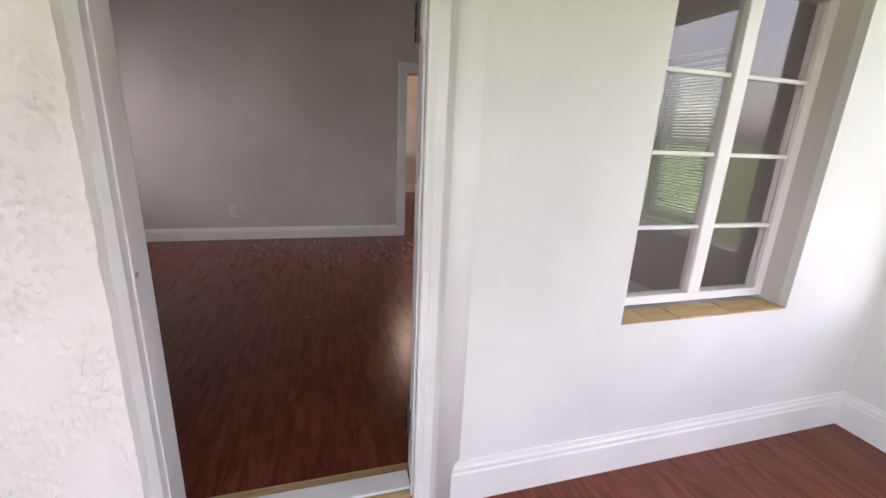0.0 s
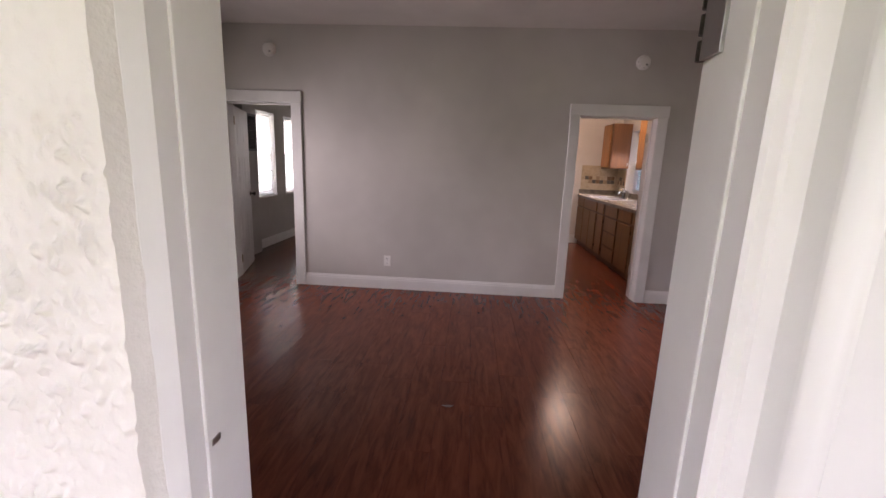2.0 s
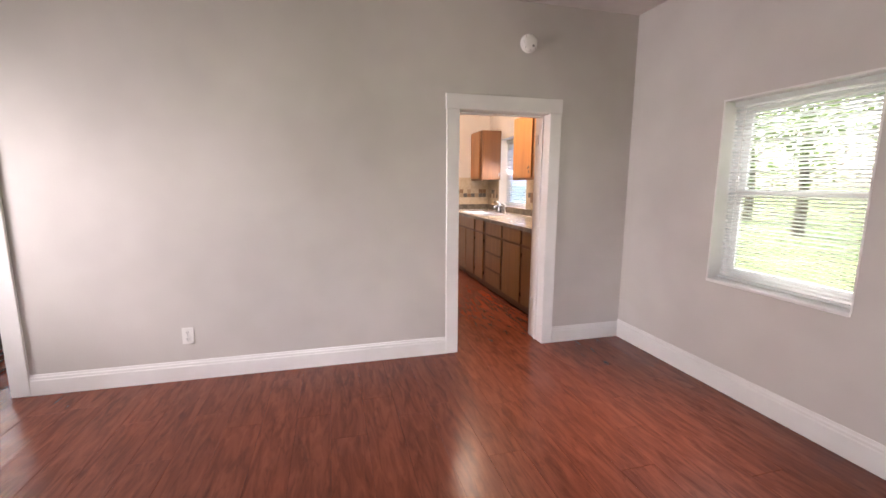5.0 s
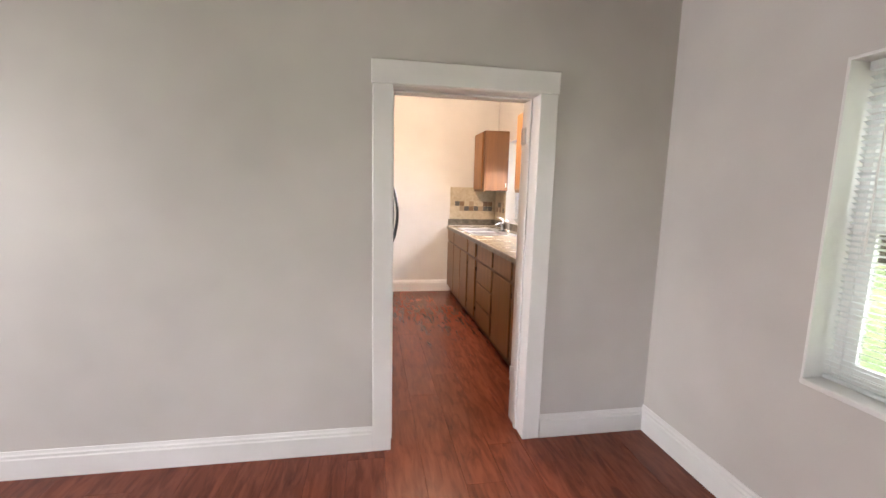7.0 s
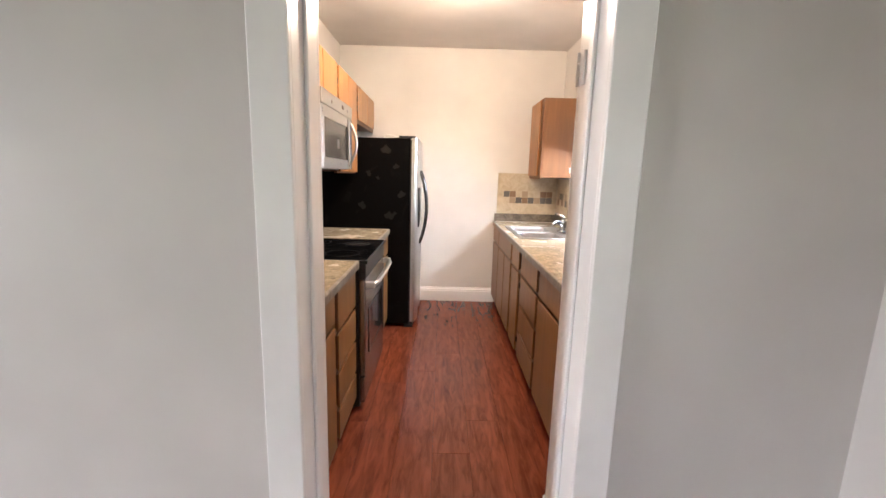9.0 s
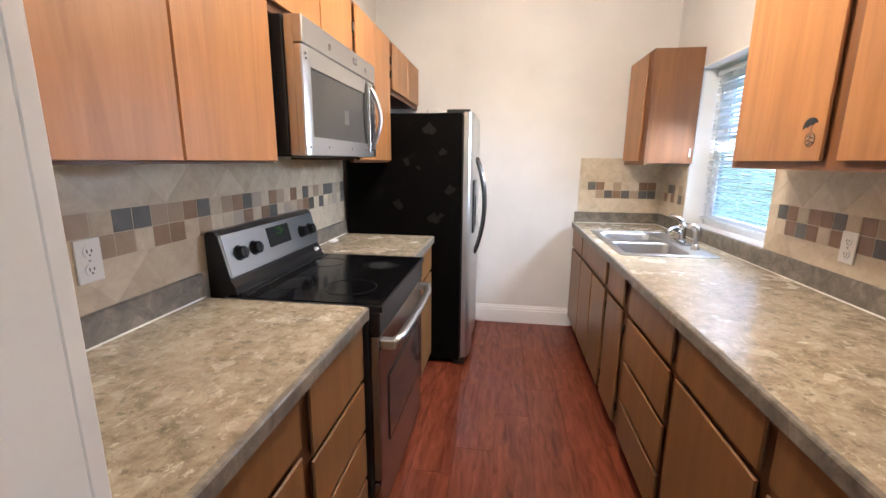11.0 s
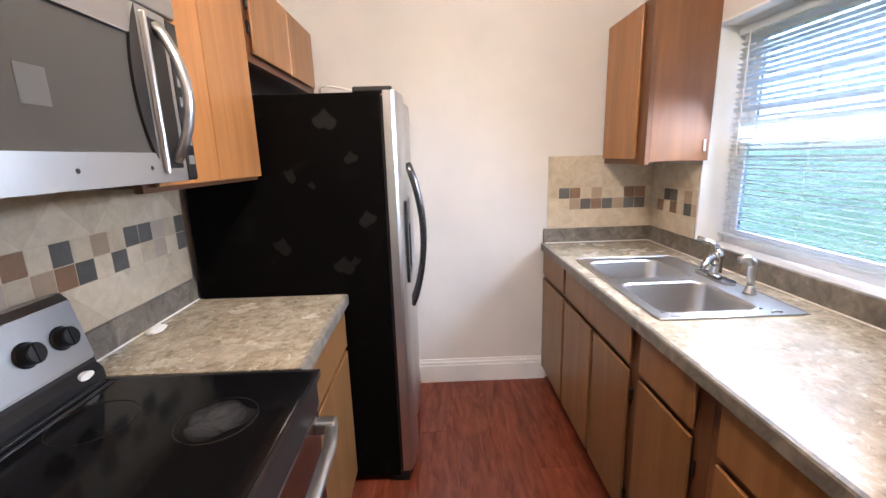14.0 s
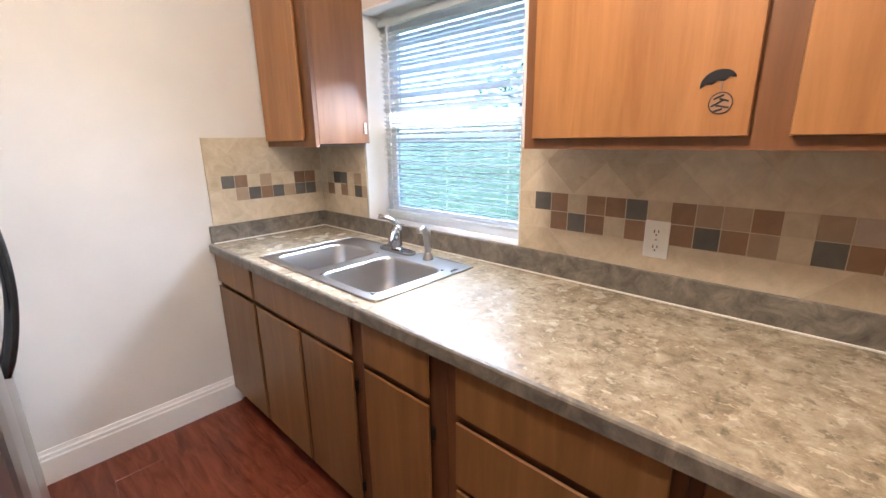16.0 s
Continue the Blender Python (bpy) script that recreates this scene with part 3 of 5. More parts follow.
def jamb_set(name, x0, x1, top, y0, y1, label, stop_at):
    """The lining of a doorway with a planted stop."""
    t = thing(name, ((x0 + x1) / 2, (y0 + y1) / 2, 0), label, "door jamb", "", "structure")
    part("jamb", box(x0 - 0.016, x0, y0, y1, 0, top, 0.002), TRIM_WHITE, t)
    part("jamb", box(x1, x1 + 0.016, y0, y1, 0, top, 0.002), TRIM_WHITE, t)
    part("jamb_head", box(x0 - 0.016, x1 + 0.016, y0, y1, top, top + 0.016, 0.002), TRIM_WHITE, t)
    part("door_stop", box(x0, x0 + 0.011, stop_at, stop_at + 0.035, 0, top, 0.003), TRIM_WHITE, t)
    part("door_stop", box(x1 - 0.011, x1, stop_at, stop_at + 0.035, 0, top, 0.003), TRIM_WHITE, t)
    part("door_stop", box(x0 + 0.011, x1 - 0.011, stop_at, stop_at + 0.035, top - 0.011, top, 0.003), TRIM_WHITE, t)
    return t


casing_set("door_2_casing", 1.325, 2.067, 1.888, 0.097, 0.108, YB, -1, "white painted flat casing round the kitchen doorway")
casing_set("door_2_casing_inside", 1.325, 2.067, 1.888, 0.07, 0.09, YK + 0.004, 1, "white painted casing on the kitchen side", 0.0)
kitchen_jamb = jamb_set("door_2_jamb", 1.325, 2.067, 1.885, YB - 0.002, YK + 0.006, "white painted lining of the kitchen doorway", 5.70)
for hz in (0.30, 1.70):
    leaf = part("hinge", box(2.059, 2.0675, 5.777, 5.81, hz - 0.045, hz + 0.045, 0.002), TRIM_WHITE, kitchen_jamb, "painted-over hinge leaf")
    for k in range(3):
        part("knuckle", cyl((2.058, 5.816, hz - 0.045 + 0.031 * k), (2.058, 5.816, hz - 0.045 + 0.031 * k + 0.027), 0.006, seg=10), TRIM_WHITE, leaf)
casing_set("door_3_casing", -2.35, -1.605, 1.935, 0.104, 0.108, YB, -1, "white painted flat casing round the bedroom doorway")
jamb_set("door_3_jamb", -2.35, -1.605, 1.93, YB - 0.002, YK + 0.006, "white painted lining of the bedroom doorway", 5.70)

# front doorway: deep-set moulded frame
fd = thing("door_1_frame", (0.25, 1.84, 0), "white painted moulded frame of the front doorway, door missing", "door frame", "", "structure")
part("jamb", prism([(-0.165, 1.79), (-0.165, 1.722), (-0.147, 1.719), (-0.141, 1.724), (-0.131, 1.747), (-0.128, 1.754), (-0.134, 1.812), (-0.138, 1.938), (-0.165, 1.938)], "z", 0, 2.1), TRIM_WHITE, fd)
part("jamb", prism([(0.71, 1.79), (0.71, 1.733), (0.684, 1.729), (0.677, 1.735), (0.651, 1.738), (0.646, 1.744), (0.628, 1.741), (0.622, 1.746), (0.627, 1.80), (0.643, 1.952), (0.71, 1.952)], "z", 0, 2.1), TRIM_WHITE, fd)
part("jamb_head", box(-0.165, 0.71, 1.73, 1.945, 2.05, 2.12, 0.004), TRIM_WHITE, fd)
part("sill", box(-0.136, 0.63, 1.826, 1.912, -0.01, 0.018, 0.004), TRIM_WHITE, fd, "worn white painted sill board")
part("wood_strip", box(-0.132, 0.625, 1.796, 1.826, -0.01, 0.012, 0.003), BARE_WOOD, fd, "bare splintered wood strip")
part("wood_strip", box(-0.138, 0.64, 1.912, 1.955, -0.01, 0.010, 0.003), BARE_WOOD, fd, "bare splintered wood strip")
part("bead", box(-0.1365, -0.129, 1.803, 1.812, 0.0, 2.05, 0.002), TRIM_WHITE, fd)
part("bead", box(0.623, 0.632, 1.800, 1.808, 0.0, 2.05, 0.002), TRIM_WHITE, fd)
part("strike_plate", box(-0.1365, -0.1325, 1.822, 1.845, 0.886, 0.898, 0.0005), NICKEL, fd, "small metal strike mark")
for hz in (0.235, 1.60):
    hinge = part("hinge", box(0.630, 0.637, 1.885, 1.94, hz - 0.055, hz + 0.055, 0.001), NICKEL, fd, "empty steel hinge leaf")
    for k in range(3):
        part("knuckle", cyl((0.634, 1.945, hz - 0.055 + 0.038 * k), (0.634, 1.945, hz - 0.055 + 0.038 * k + 0.03), 0.007, seg=10), DARK_METAL, hinge)

# ---- windows ----


def sash_window(name, wall_x, inward, y0, y1, z0, z1, depth, label, glass=None):
    """A double-hung window in a wall across x: reveal lining, frame, two sashes, panes and stool. inward: the room's side, -1 or 1."""
    w = thing(name, (wall_x - inward * depth, (y0 + y1) / 2, z0), label, "window", "", "structure")
    xg = wall_x - inward * depth
    d = -inward
    part("window_frame", slab("x", y0, y1, z0, z1, xg, xg + d * 0.06, [(y0 + 0.035, y1 - 0.035, z0 + 0.035, z1 - 0.035)]), TRIM_WHITE, w)
    zm = z0 + (z1 - z0) * 0.5
    for lo, hi, off in ((z0 + 0.035, zm + 0.02, 0.008), (zm - 0.02, z1 - 0.035, 0.034)):
        part("sash", slab("x", y0 + 0.035, y1 - 0.035, lo, hi, xg + d * off, xg + d * (off + 0.024), [(y0 + 0.075, y1 - 0.075, lo + 0.04, hi - 0.04)]), TRIM_WHITE, w)
        pane = part("pane", box(xg + d * (off + 0.010), xg + d * (off + 0.014), y0 + 0.07, y1 - 0.07, lo + 0.035, hi - 0.035, 0), glass or GLASS, w)
        # no shadow: the tint dims the view, not the daylight coming in
        pane.visible_shadow = False
    part("window_sill", box(wall_x + inward * 0.012, xg, y0 - 0.0, y1 + 0.0, z0 - 0.018, z0 + 0.004, 0.004), TRIM_WHITE, w)
    part("reveal_lining", box(wall_x + inward * 0.002, xg, y1 - 0.006, y1 + 0.004, z0, z1, 0.001), TRIM_WHITE, w)
    part("reveal_lining", box(wall_x + inward * 0.002, xg, y0 - 0.004, y0 + 0.006, z0, z1, 0.001), TRIM_WHITE, w)
    part("reveal_lining", box(wall_x + inward * 0.002, xg, y0 - 0.004, y1 + 0.004, z1 - 0.006, z1 + 0.004, 0.001), TRIM_WHITE, w)
    return w


sash_window("window_1", XR, -1, *LIV_WIN_R, 0.12, "white double-hung window in a deep painted reveal", GLASS_DIM_PALE)
sash_window("window_7", XR, -1, *LIV_WIN_F, 0.12, "white double-hung window in a deep painted reveal", GLASS_DIM_SCREEN)
sash_window("window_2", XL, 1, *LIV_WIN_L, 0.15, "white double-hung window with screened glass, no blind", GLASS_DIM_SCREEN)
sash_window("window_3", KX1, -1, *KIT_WIN, 0.14, "white double-hung kitchen window over the sink", GLASS_DIM_BLUE)
sash_window("window_4", BX0, 1, *BED_WIN_1, 0.08, "white double-hung bedroom window")
sash_window("window_5", BX0, 1, *BED_WIN_2, 0.08, "white double-hung bedroom window")


def porch_window():
    x0, x1, z0, z1 = PORCH_WIN
    y = 1.865
    w = thing("window_6", ((x0 + x1) / 2, y, z0), "white divided-light casement window with bare wood sill", "window", "", "structure")
    part("window_frame", slab("y", x0, x1, z0 + 0.02, z1, y, y + 0.045, [(x0 + 0.045, x1 - 0.045, z0 + 0.055, z1 - 0.04)]), TRIM_WHITE, w)
    xm = (x0 + x1) / 2 + 0.02
    part("mullion", box(xm - 0.032, xm + 0.032, y - 0.008, y + 0.04, z0 + 0.055, z1 - 0.04, 0.004), TRIM_WHITE, w)
    step = (z1 - 0.04 - z0 - 0.055) / 4
    for a, b in ((x0 + 0.045, xm - 0.032), (xm + 0.032, x1 - 0.045)):
        for k in range(1, 4):
            z = z0 + 0.055 + step * k
            part("muntin", box(a, b, y + 0.004, y + 0.03, z - 0.008, z + 0.008, 0.003), TRIM_WHITE, w)
        for k in range(4):
            z = z0 + 0.055 + step * k
            pane = part("pane", box(a, b, y + 0.016, y + 0.02, z + 0.008, z + step - 0.008, 0), GLASS, w)
            pane.visible_shadow = False
    for k in range(6):
        xa = x0 + (x1 - x0) * k / 6
        part("sill_block", box(xa + 0.001, xa + (x1 - x0) / 6 - 0.001, 1.752, y, z0 - 0.02, z0 + 0.002 + 0.002 * (k % 3), 0.003), BARE_WOOD, w, "bare unpainted wood sill piece")
    return w


porch_window()


def blind(name, x, y0, y1, z0, z1, tilt, label, step=0.0215, d=1):
    """A mini blind: head rail, slats at one tilt, bottom rail, ladder cords, wand."""
    t = thing(name, (x, (y0 + y1) / 2, z0), label, "window blind")
    part("head_rail", box(x - 0.014, x + 0.014, y0, y1, z1 - 0.03, z1, 0.002), BLIND, t)
    part("bottom_rail", box(x - 0.012, x + 0.012, y0, y1, z0, z0 + 0.014, 0.003), BLIND, t)
    bm = bmesh.new()
    w, n = 0.0125, 4
    c, s = math.cos(tilt), math.sin(tilt)
    rows = []
    for i in range(n + 1):
        u = -w + 2 * w * i / n
        crown = 0.0022 * (1 - (u / w) ** 2)
        rows.append([bm.verts.new((u * c - crown * s, yy, u * s + crown * c)) for yy in (y0 + 0.003, y1 - 0.003)])
    for a, b in zip(rows, rows[1:]):
        bm.faces.new((a[0], a[1], b[1], b[0]))
    bmesh.ops.solidify(bm, geom=list(bm.faces), thickness=0.0006)
    me = as_mesh("slat", bm)
    count = int((z1 - 0.035 - z0 - 0.02) / step)
    for k in range(count):
        ob = part("slat", me, BLIND, t)
        ob.location = (x, 0, z0 + 0.026 + k * step)
        ob.rotation_euler = (random.uniform(-0.0007, 0.0007), 0, 0)
        ob.matrix_parent_inverse = t.matrix_basis.inverted()
    for f in (0.12, 0.5, 0.88):
        yy = y0 + (y1 - y0) * f
        part("ladder_cord", cyl((x - d * 0.0135, yy, z0 + 0.01), (x - d * 0.0135, yy, z1 - 0.02), 0.0009, seg=6), BLIND, t)
    part("tilt_wand", cyl((x - d * 0.022, y1 - 0.08, z0 + (z1 - z0) * 0.42), (x - d * 0.02, y1 - 0.08, z1 - 0.03), 0.0035, seg=8), WHITE_PLASTIC, t)
    return t


blind("window_blind", XR + 0.085, LIV_WIN_R[0] + 0.012, LIV_WIN_R[1] - 0.012, LIV_WIN_R[2] + 0.006, LIV_WIN_R[3] - 0.008, radians(-24), "white lowered mini blind with open slats in the living room window")
blind("window_blind", XR + 0.085, LIV_WIN_F[0] + 0.012, LIV_WIN_F[1] - 0.012, LIV_WIN_F[2] + 0.006, LIV_WIN_F[3] - 0.008, radians(-35), "white mini blind with slats part open, beside the porch wall")
blind("window_blind", KX1 + 0.105, KIT_WIN[0] + 0.012, KIT_WIN[1] - 0.03, KIT_WIN[2] + 0.045, KIT_WIN[3] - 0.03, radians(-24), "white mini blind with open slats in the kitchen window")
blind("window_blind", BX0 - 0.045, BED_WIN_1[0] + 0.012, BED_WIN_1[1] - 0.012, BED_WIN_1[2] + 0.006, BED_WIN_1[3] - 0.008, radians(58), "white closed mini blind in the bedroom window", d=-1)
blind("window_blind", BX0 - 0.045, BED_WIN_2[0] + 0.012, BED_WIN_2[1] - 0.012, BED_WIN_2[2] + 0.006, BED_WIN_2[3] - 0.008, radians(58), "white closed mini blind in the bedroom window", d=-1)

# ---- bedroom door leaf, standing open ----


def panel_door():
    length, thick, high = 0.735, 0.036, 1.91
    t = thing("door_3", (-2.352, 5.828, 0.008), "white six-panel bedroom door standing open on brass hinges", "door", "", "structure")
    t.matrix_basis = pose(-2.352, 5.828, 0.008, 0, 0, 108)
    inv = t.matrix_basis

    def put(bm):
        bmesh.ops.transform(bm, matrix=inv, verts=bm.verts)
        return bm
    leaf = box(0, length, 0, thick, 0, high, 0.003)
    part("leaf", put(leaf), TRIM_WHITE, t)
    for z0, z1 in ((0.2, 0.72), (0.84, 1.38), (1.5, 1.76)):
        for x0, x1 in ((0.11, 0.33), (0.41, 0.63)):
            for yy in (-0.0015, thick - 0.0045):
                bm = slab("y", x0, x1, z0, z1, yy, yy + 0.006, [(x0 + 0.018, x1 - 0.018, z0 + 0.018, z1 - 0.018)])
                part("panel_moulding", put(bm), TRIM_WHITE, t)
                part("raised_panel", put(box(x0 + 0.035, x1 - 0.035, yy - 0.001, yy + 0.007, z0 + 0.035, z1 - 0.035, 0.003)), TRIM_WHITE, t)
    for side in (-1, 1):
        y = -0.0 if side < 0 else thick
        part("door_knob", put(lathe((length - 0.06, y, 0.90), (0, side, 0), [(0.028, 0), (0.028, 0.006), (0.012, 0.01), (0.011, 0.03), (0.024, 0.04), (0.028, 0.052), (0.022, 0.064), (0.002, 0.068)], 20)), DARK_METAL, t, "dark round door knob", True)
    for hz in (0.19, 1.75):
        part("hinge", put(box(-0.006, 0.03, -0.005, 0.003, hz - 0.045, hz + 0.045, 0.001)), BRASS, t, "aged brass butt hinge")
    return t


panel_door()

# ---- living room fittings ----


def outlet(at, normal, label, group=""):
    """A duplex wall outlet: plate, two sockets, slots and a screw."""
    n = Vector(normal)
    q = Matrix.Translation(at) @ n.to_track_quat("Z", "Y").to_matrix().to_4x4()
    if abs(n.z) < 0.5:
        side = Vector((0, 0, 1)).cross(n)
        q = Matrix((( side.x, 0, n.x, at[0]), (side.y, 0, n.y, at[1]), (side.z, 1, n.z, at[2]), (0, 0, 0, 1)))
    t = thing("wall_outlet", at, label, "outlet", group)

    def put(bm):
        bmesh.ops.transform(bm, matrix=q, verts=bm.verts)
        return bm
    part("cover_plate", put(box(-0.036, 0.036, -0.058, 0.058, 0, 0.006, 0.003, 2)), WHITE_PLASTIC, t)
    for z in (-0.024, 0.024):
        sock = part("socket", put(add_lathe(bmesh.new(), (0, z, 0.004), (0, 0, 1), [(0.0165, 0), (0.0165, 0.004), (0.0155, 0.0045)], 20)), WHITE_PLASTIC, t)
        for x, h in ((-0.006, 0.005), (0.006, 0.004)):
            part("slot", put(box(x - 0.0013, x + 0.0013, z - h + 0.002, z + h + 0.002, 0.007, 0.0092, 0)), SLOT, sock)
        part("slot", put(cyl((0, z - 0.009, 0.007), (0, z - 0.009, 0.0092), 0.0026, seg=10)), SLOT, sock)
    part("screw", put(cyl((0, 0, 0.005), (0, 0, 0.0072), 0.0035, seg=12)), NICKEL, t)
    return t


outlet((-0.592, YB, 0.313), (0, -1, 0), "white duplex outlet low on the grey wall")
outlet((-0.462, 1.748, 0.262), (0, -1, 0), "white duplex outlet low on the stucco wall")


def smoke_detector(x, z, label):
    t = thing("smoke_detector", (x, YB, z), label, "smoke detector", "detectors on the back wall")
    part("base", lathe((x, YB, z), (0, -1, 0), [(0.068, 0), (0.068, 0.012), (0.064, 0.016)], 36), WHITE_PLASTIC, t, "", True)
    part("body", lathe((x, YB - 0.016, z), (0, -1, 0), [(0.062, 0), (0.06, 0.014), (0.05, 0.024), (0.03, 0.028), (0.002, 0.029)], 36), WHITE_PLASTIC, t, "", True)
    part("test_button", lathe((x + 0.02, YB - 0.039, z - 0.025), (0, -1, 0), [(0.009, 0), (0.009, 0.006), (0.007, 0.008)], 16), GREY_BOX, t)
    for k in range(8):
        a = math.pi * 2 * k / 8
        part("vent_slot", cyl((x + 0.052 * math.cos(a), YB - 0.036, z + 0.052 * math.sin(a)), (x + 0.056 * math.cos(a), YB - 0.034, z + 0.056 * math.sin(a)), 0.003, seg=6), SLOT, t)
    return t


smoke_detector(1.868, 2.388, "round white smoke detector on the wall above the kitchen doorway")
smoke_detector(-1.812, 2.438, "round white smoke detector on the wall above the bedroom doorway")


def air_conditioner():
    y0, y1, z0, z1 = 4.28, 5.11, 2.25, 2.51
    t = thing("wall_air_conditioner", (XL, (y0 + y1) / 2, z0), "white wall-mounted split air conditioner unit", "air conditioner")
    out = [(XL, z1), (XL + 0.17, z1), (XL + 0.198, z1 - 0.02), (XL + 0.205, z1 - 0.09), (XL + 0.195, z0 + 0.06), (XL + 0.14, z0 + 0.012), (XL + 0.05, z0), (XL, z0)]
    body = prism([(x, z) for x, z in out], "y", y0, y1)
    bmesh.ops.bevel(body, geom=list(body.edges), offset=0.006, segments=2, affect="EDGES")
    part("housing", body, WHITE_PLASTIC, t)
    part("front_panel", prism([(XL + 0.207, z1 - 0.03), (XL + 0.211, z1 - 0.09), (XL + 0.201, z0 + 0.068), (XL + 0.197, z0 + 0.07)], "y", y0 + 0.008, y1 - 0.008), WHITE_PLASTIC, t)
    part("air_outlet", prism([(XL + 0.193, z0 + 0.054), (XL + 0.197, z0 + 0.058), (XL + 0.145, z0 + 0.012), (XL + 0.14, z0 + 0.010)], "y", y0 + 0.05, y1 - 0.05), SLOT, t, "dark air outlet slot")
    part("louvre", prism([(XL + 0.192, z0 + 0.045), (XL + 0.196, z0 + 0.047), (XL + 0.168, z0 + 0.022), (XL + 0.165, z0 + 0.024)], "y", y0 + 0.06, y1 - 0.06), WHITE_PLASTIC, t)
    part("label_bar", box(XL + 0.204, XL + 0.2065, y1 - 0.30, y1 - 0.18, z0 + 0.098, z0 + 0.104, 0), GREY_BOX, t, "small grey printed mark")
    part("label_bar", box(XL + 0.2025, XL + 0.2050, y1 - 0.33, y1 - 0.15, z0 + 0.080, z0 + 0.085, 0), GREY_BOX, t, "small grey printed mark")
    return t


air_conditioner()

jack = thing("phone_jack", (XL, 5.36, 0.165), "small white surface phone jack box on the wall", "wall jack")
part("housing", box(XL, XL + 0.03, 5.335, 5.385, 0.14, 0.20, 0.004, 2), WHITE_PLASTIC, jack)
part("socket", box(XL + 0.0295, XL + 0.031, 5.352, 5.368, 0.145, 0.157, 0), SLOT, jack)

panel = thing("breaker_panel", (-2.76, 6.93, 1.45), "grey metal breaker panel with its door open", "electrical panel")
part("panel_box", slab("x", 6.80, 7.06, 1.45, 1.94, -2.756, -2.735, [(6.83, 7.03, 1.48, 1.91)]), GREY_BOX, panel)
part("panel_back", box(-2.757, -2.752, 6.81, 7.05, 1.46, 1.93, 0), SLOT, panel)
for k in range(7):
    part("breaker", box(-2.752, -2.738, 6.86, 7.0, 1.52 + 0.05 * k, 1.56 + 0.05 * k, 0.002), BLACK, panel)

chip = thing("floor_chip", (0.209, 3.403, 0.0), "small pale scuff of torn paper on the floor", "paper scrap")
bm = bmesh.new()
ring = [bm.verts.new((0.209 + 0.03 * math.cos(a) * (1 + 0.3 * math.sin(3 * a)), 3.403 + 0.014 * math.sin(a) * (1 + 0.25 * math.cos(2 * a)), 0.0035 + 0.002 * math.sin(2 * a))) for a in np.linspace(0, 2 * math.pi, 14, endpoint=False)]
bm.faces.new(ring)
bmesh.ops.solidify(bm, geom=list(bm.faces), thickness=0.0012)
part("scrap", bm, Mat("paper_scrap", (0.22, 0.15, 0.13), 0.7).m, chip)

# ---- kitchen: base cabinets ----
TOP = 0.914


def front_panel(parent, name, x, d, y0, y1, z0, z1, lip=True, veneer=None):
    """An overlay door or drawer front on a face across x, with a back-bevelled finger edge. d: the way it faces."""
    bm = bmesh.new()
    x1 = x + d * 0.019
    out = [(y0, z0), (y1, z0), (y1, z1), (y0, z1)]
    inn = 0.012 if lip else 0.003
    a = [bm.verts.new((x, u, v)) for u, v in ((y0 + inn, z0 + inn), (y1 - inn, z0 + inn), (y1 - inn, z1 - inn), (y0 + inn, z1 - inn))]
    b = [bm.verts.new((x + d * 0.013, u, v)) for u, v in out]
    c = [bm.verts.new((x1, u, v)) for u, v in ((y0 + 0.002, z0 + 0.002), (y1 - 0.002, z0 + 0.002), (y1 - 0.002, z1 - 0.002), (y0 + 0.002, z1 - 0.002))]
    for lo, hi in ((a, b), (b, c)):
        for i in range(4):
            bm.faces.new((lo[i], lo[(i + 1) % 4], hi[(i + 1) % 4], hi[i]))
    bm.faces.new(a[::-1])
    bm.faces.new(c)
    bmesh.ops.recalc_face_normals(bm, faces=bm.faces)
    return part(name, bm, veneer or CABINET, parent)


def cabinet_hinge(parent, x, d, y, z):
    h = part("hinge", box(x, x + d * 0.012, y - 0.006, y + 0.006, z - 0.022, z + 0.022, 0.003), DARK_METAL, parent, "small dark bronze hinge")
    return h


def base_unit(x_back, x_face, d, y0, y1, fronts, label, group, body_top=TOP - 0.042):
    """One base cabinet: box, face frame, toe space, fronts. fronts rows: name, y0, y1, z0, z1, hinge side."""
    t = thing("base_cabinet", ((x_back + x_face) / 2, (y0 + y1) / 2, 0), label, "cabinet", group)
    part("body", box(x_back, x_face - d * 0.02, y0 + 0.001, y1 - 0.001, 0.09, body_top, 0.001), CABINET_FRAME, t)
    part("plinth", box(x_back, x_face - d * 0.035, y0 + 0.001, y1 - 0.001, 0.0, 0.09, 0.001), CABINET_FRAME, t, "dark recessed toe board")
    holes = [(f[1] + 0.02, f[2] - 0.02, f[3] + 0.02, f[4] - 0.02) for f in fronts]
    part("face_frame", slab("x", y0 + 0.001, y1 - 0.001, 0.09, TOP - 0.042, x_face - d * 0.02, x_face, holes), CABINET_FRAME, t)
    for name, a, b, lo, hi, side in fronts:
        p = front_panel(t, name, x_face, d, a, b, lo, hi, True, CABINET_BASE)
        if side:
            yy = a - 0.005 if side == "a" else b + 0.005
            for zz in (lo + 0.09, hi - 0.09):
                cabinet_hinge(p, x_face, d, yy, zz)
    return t


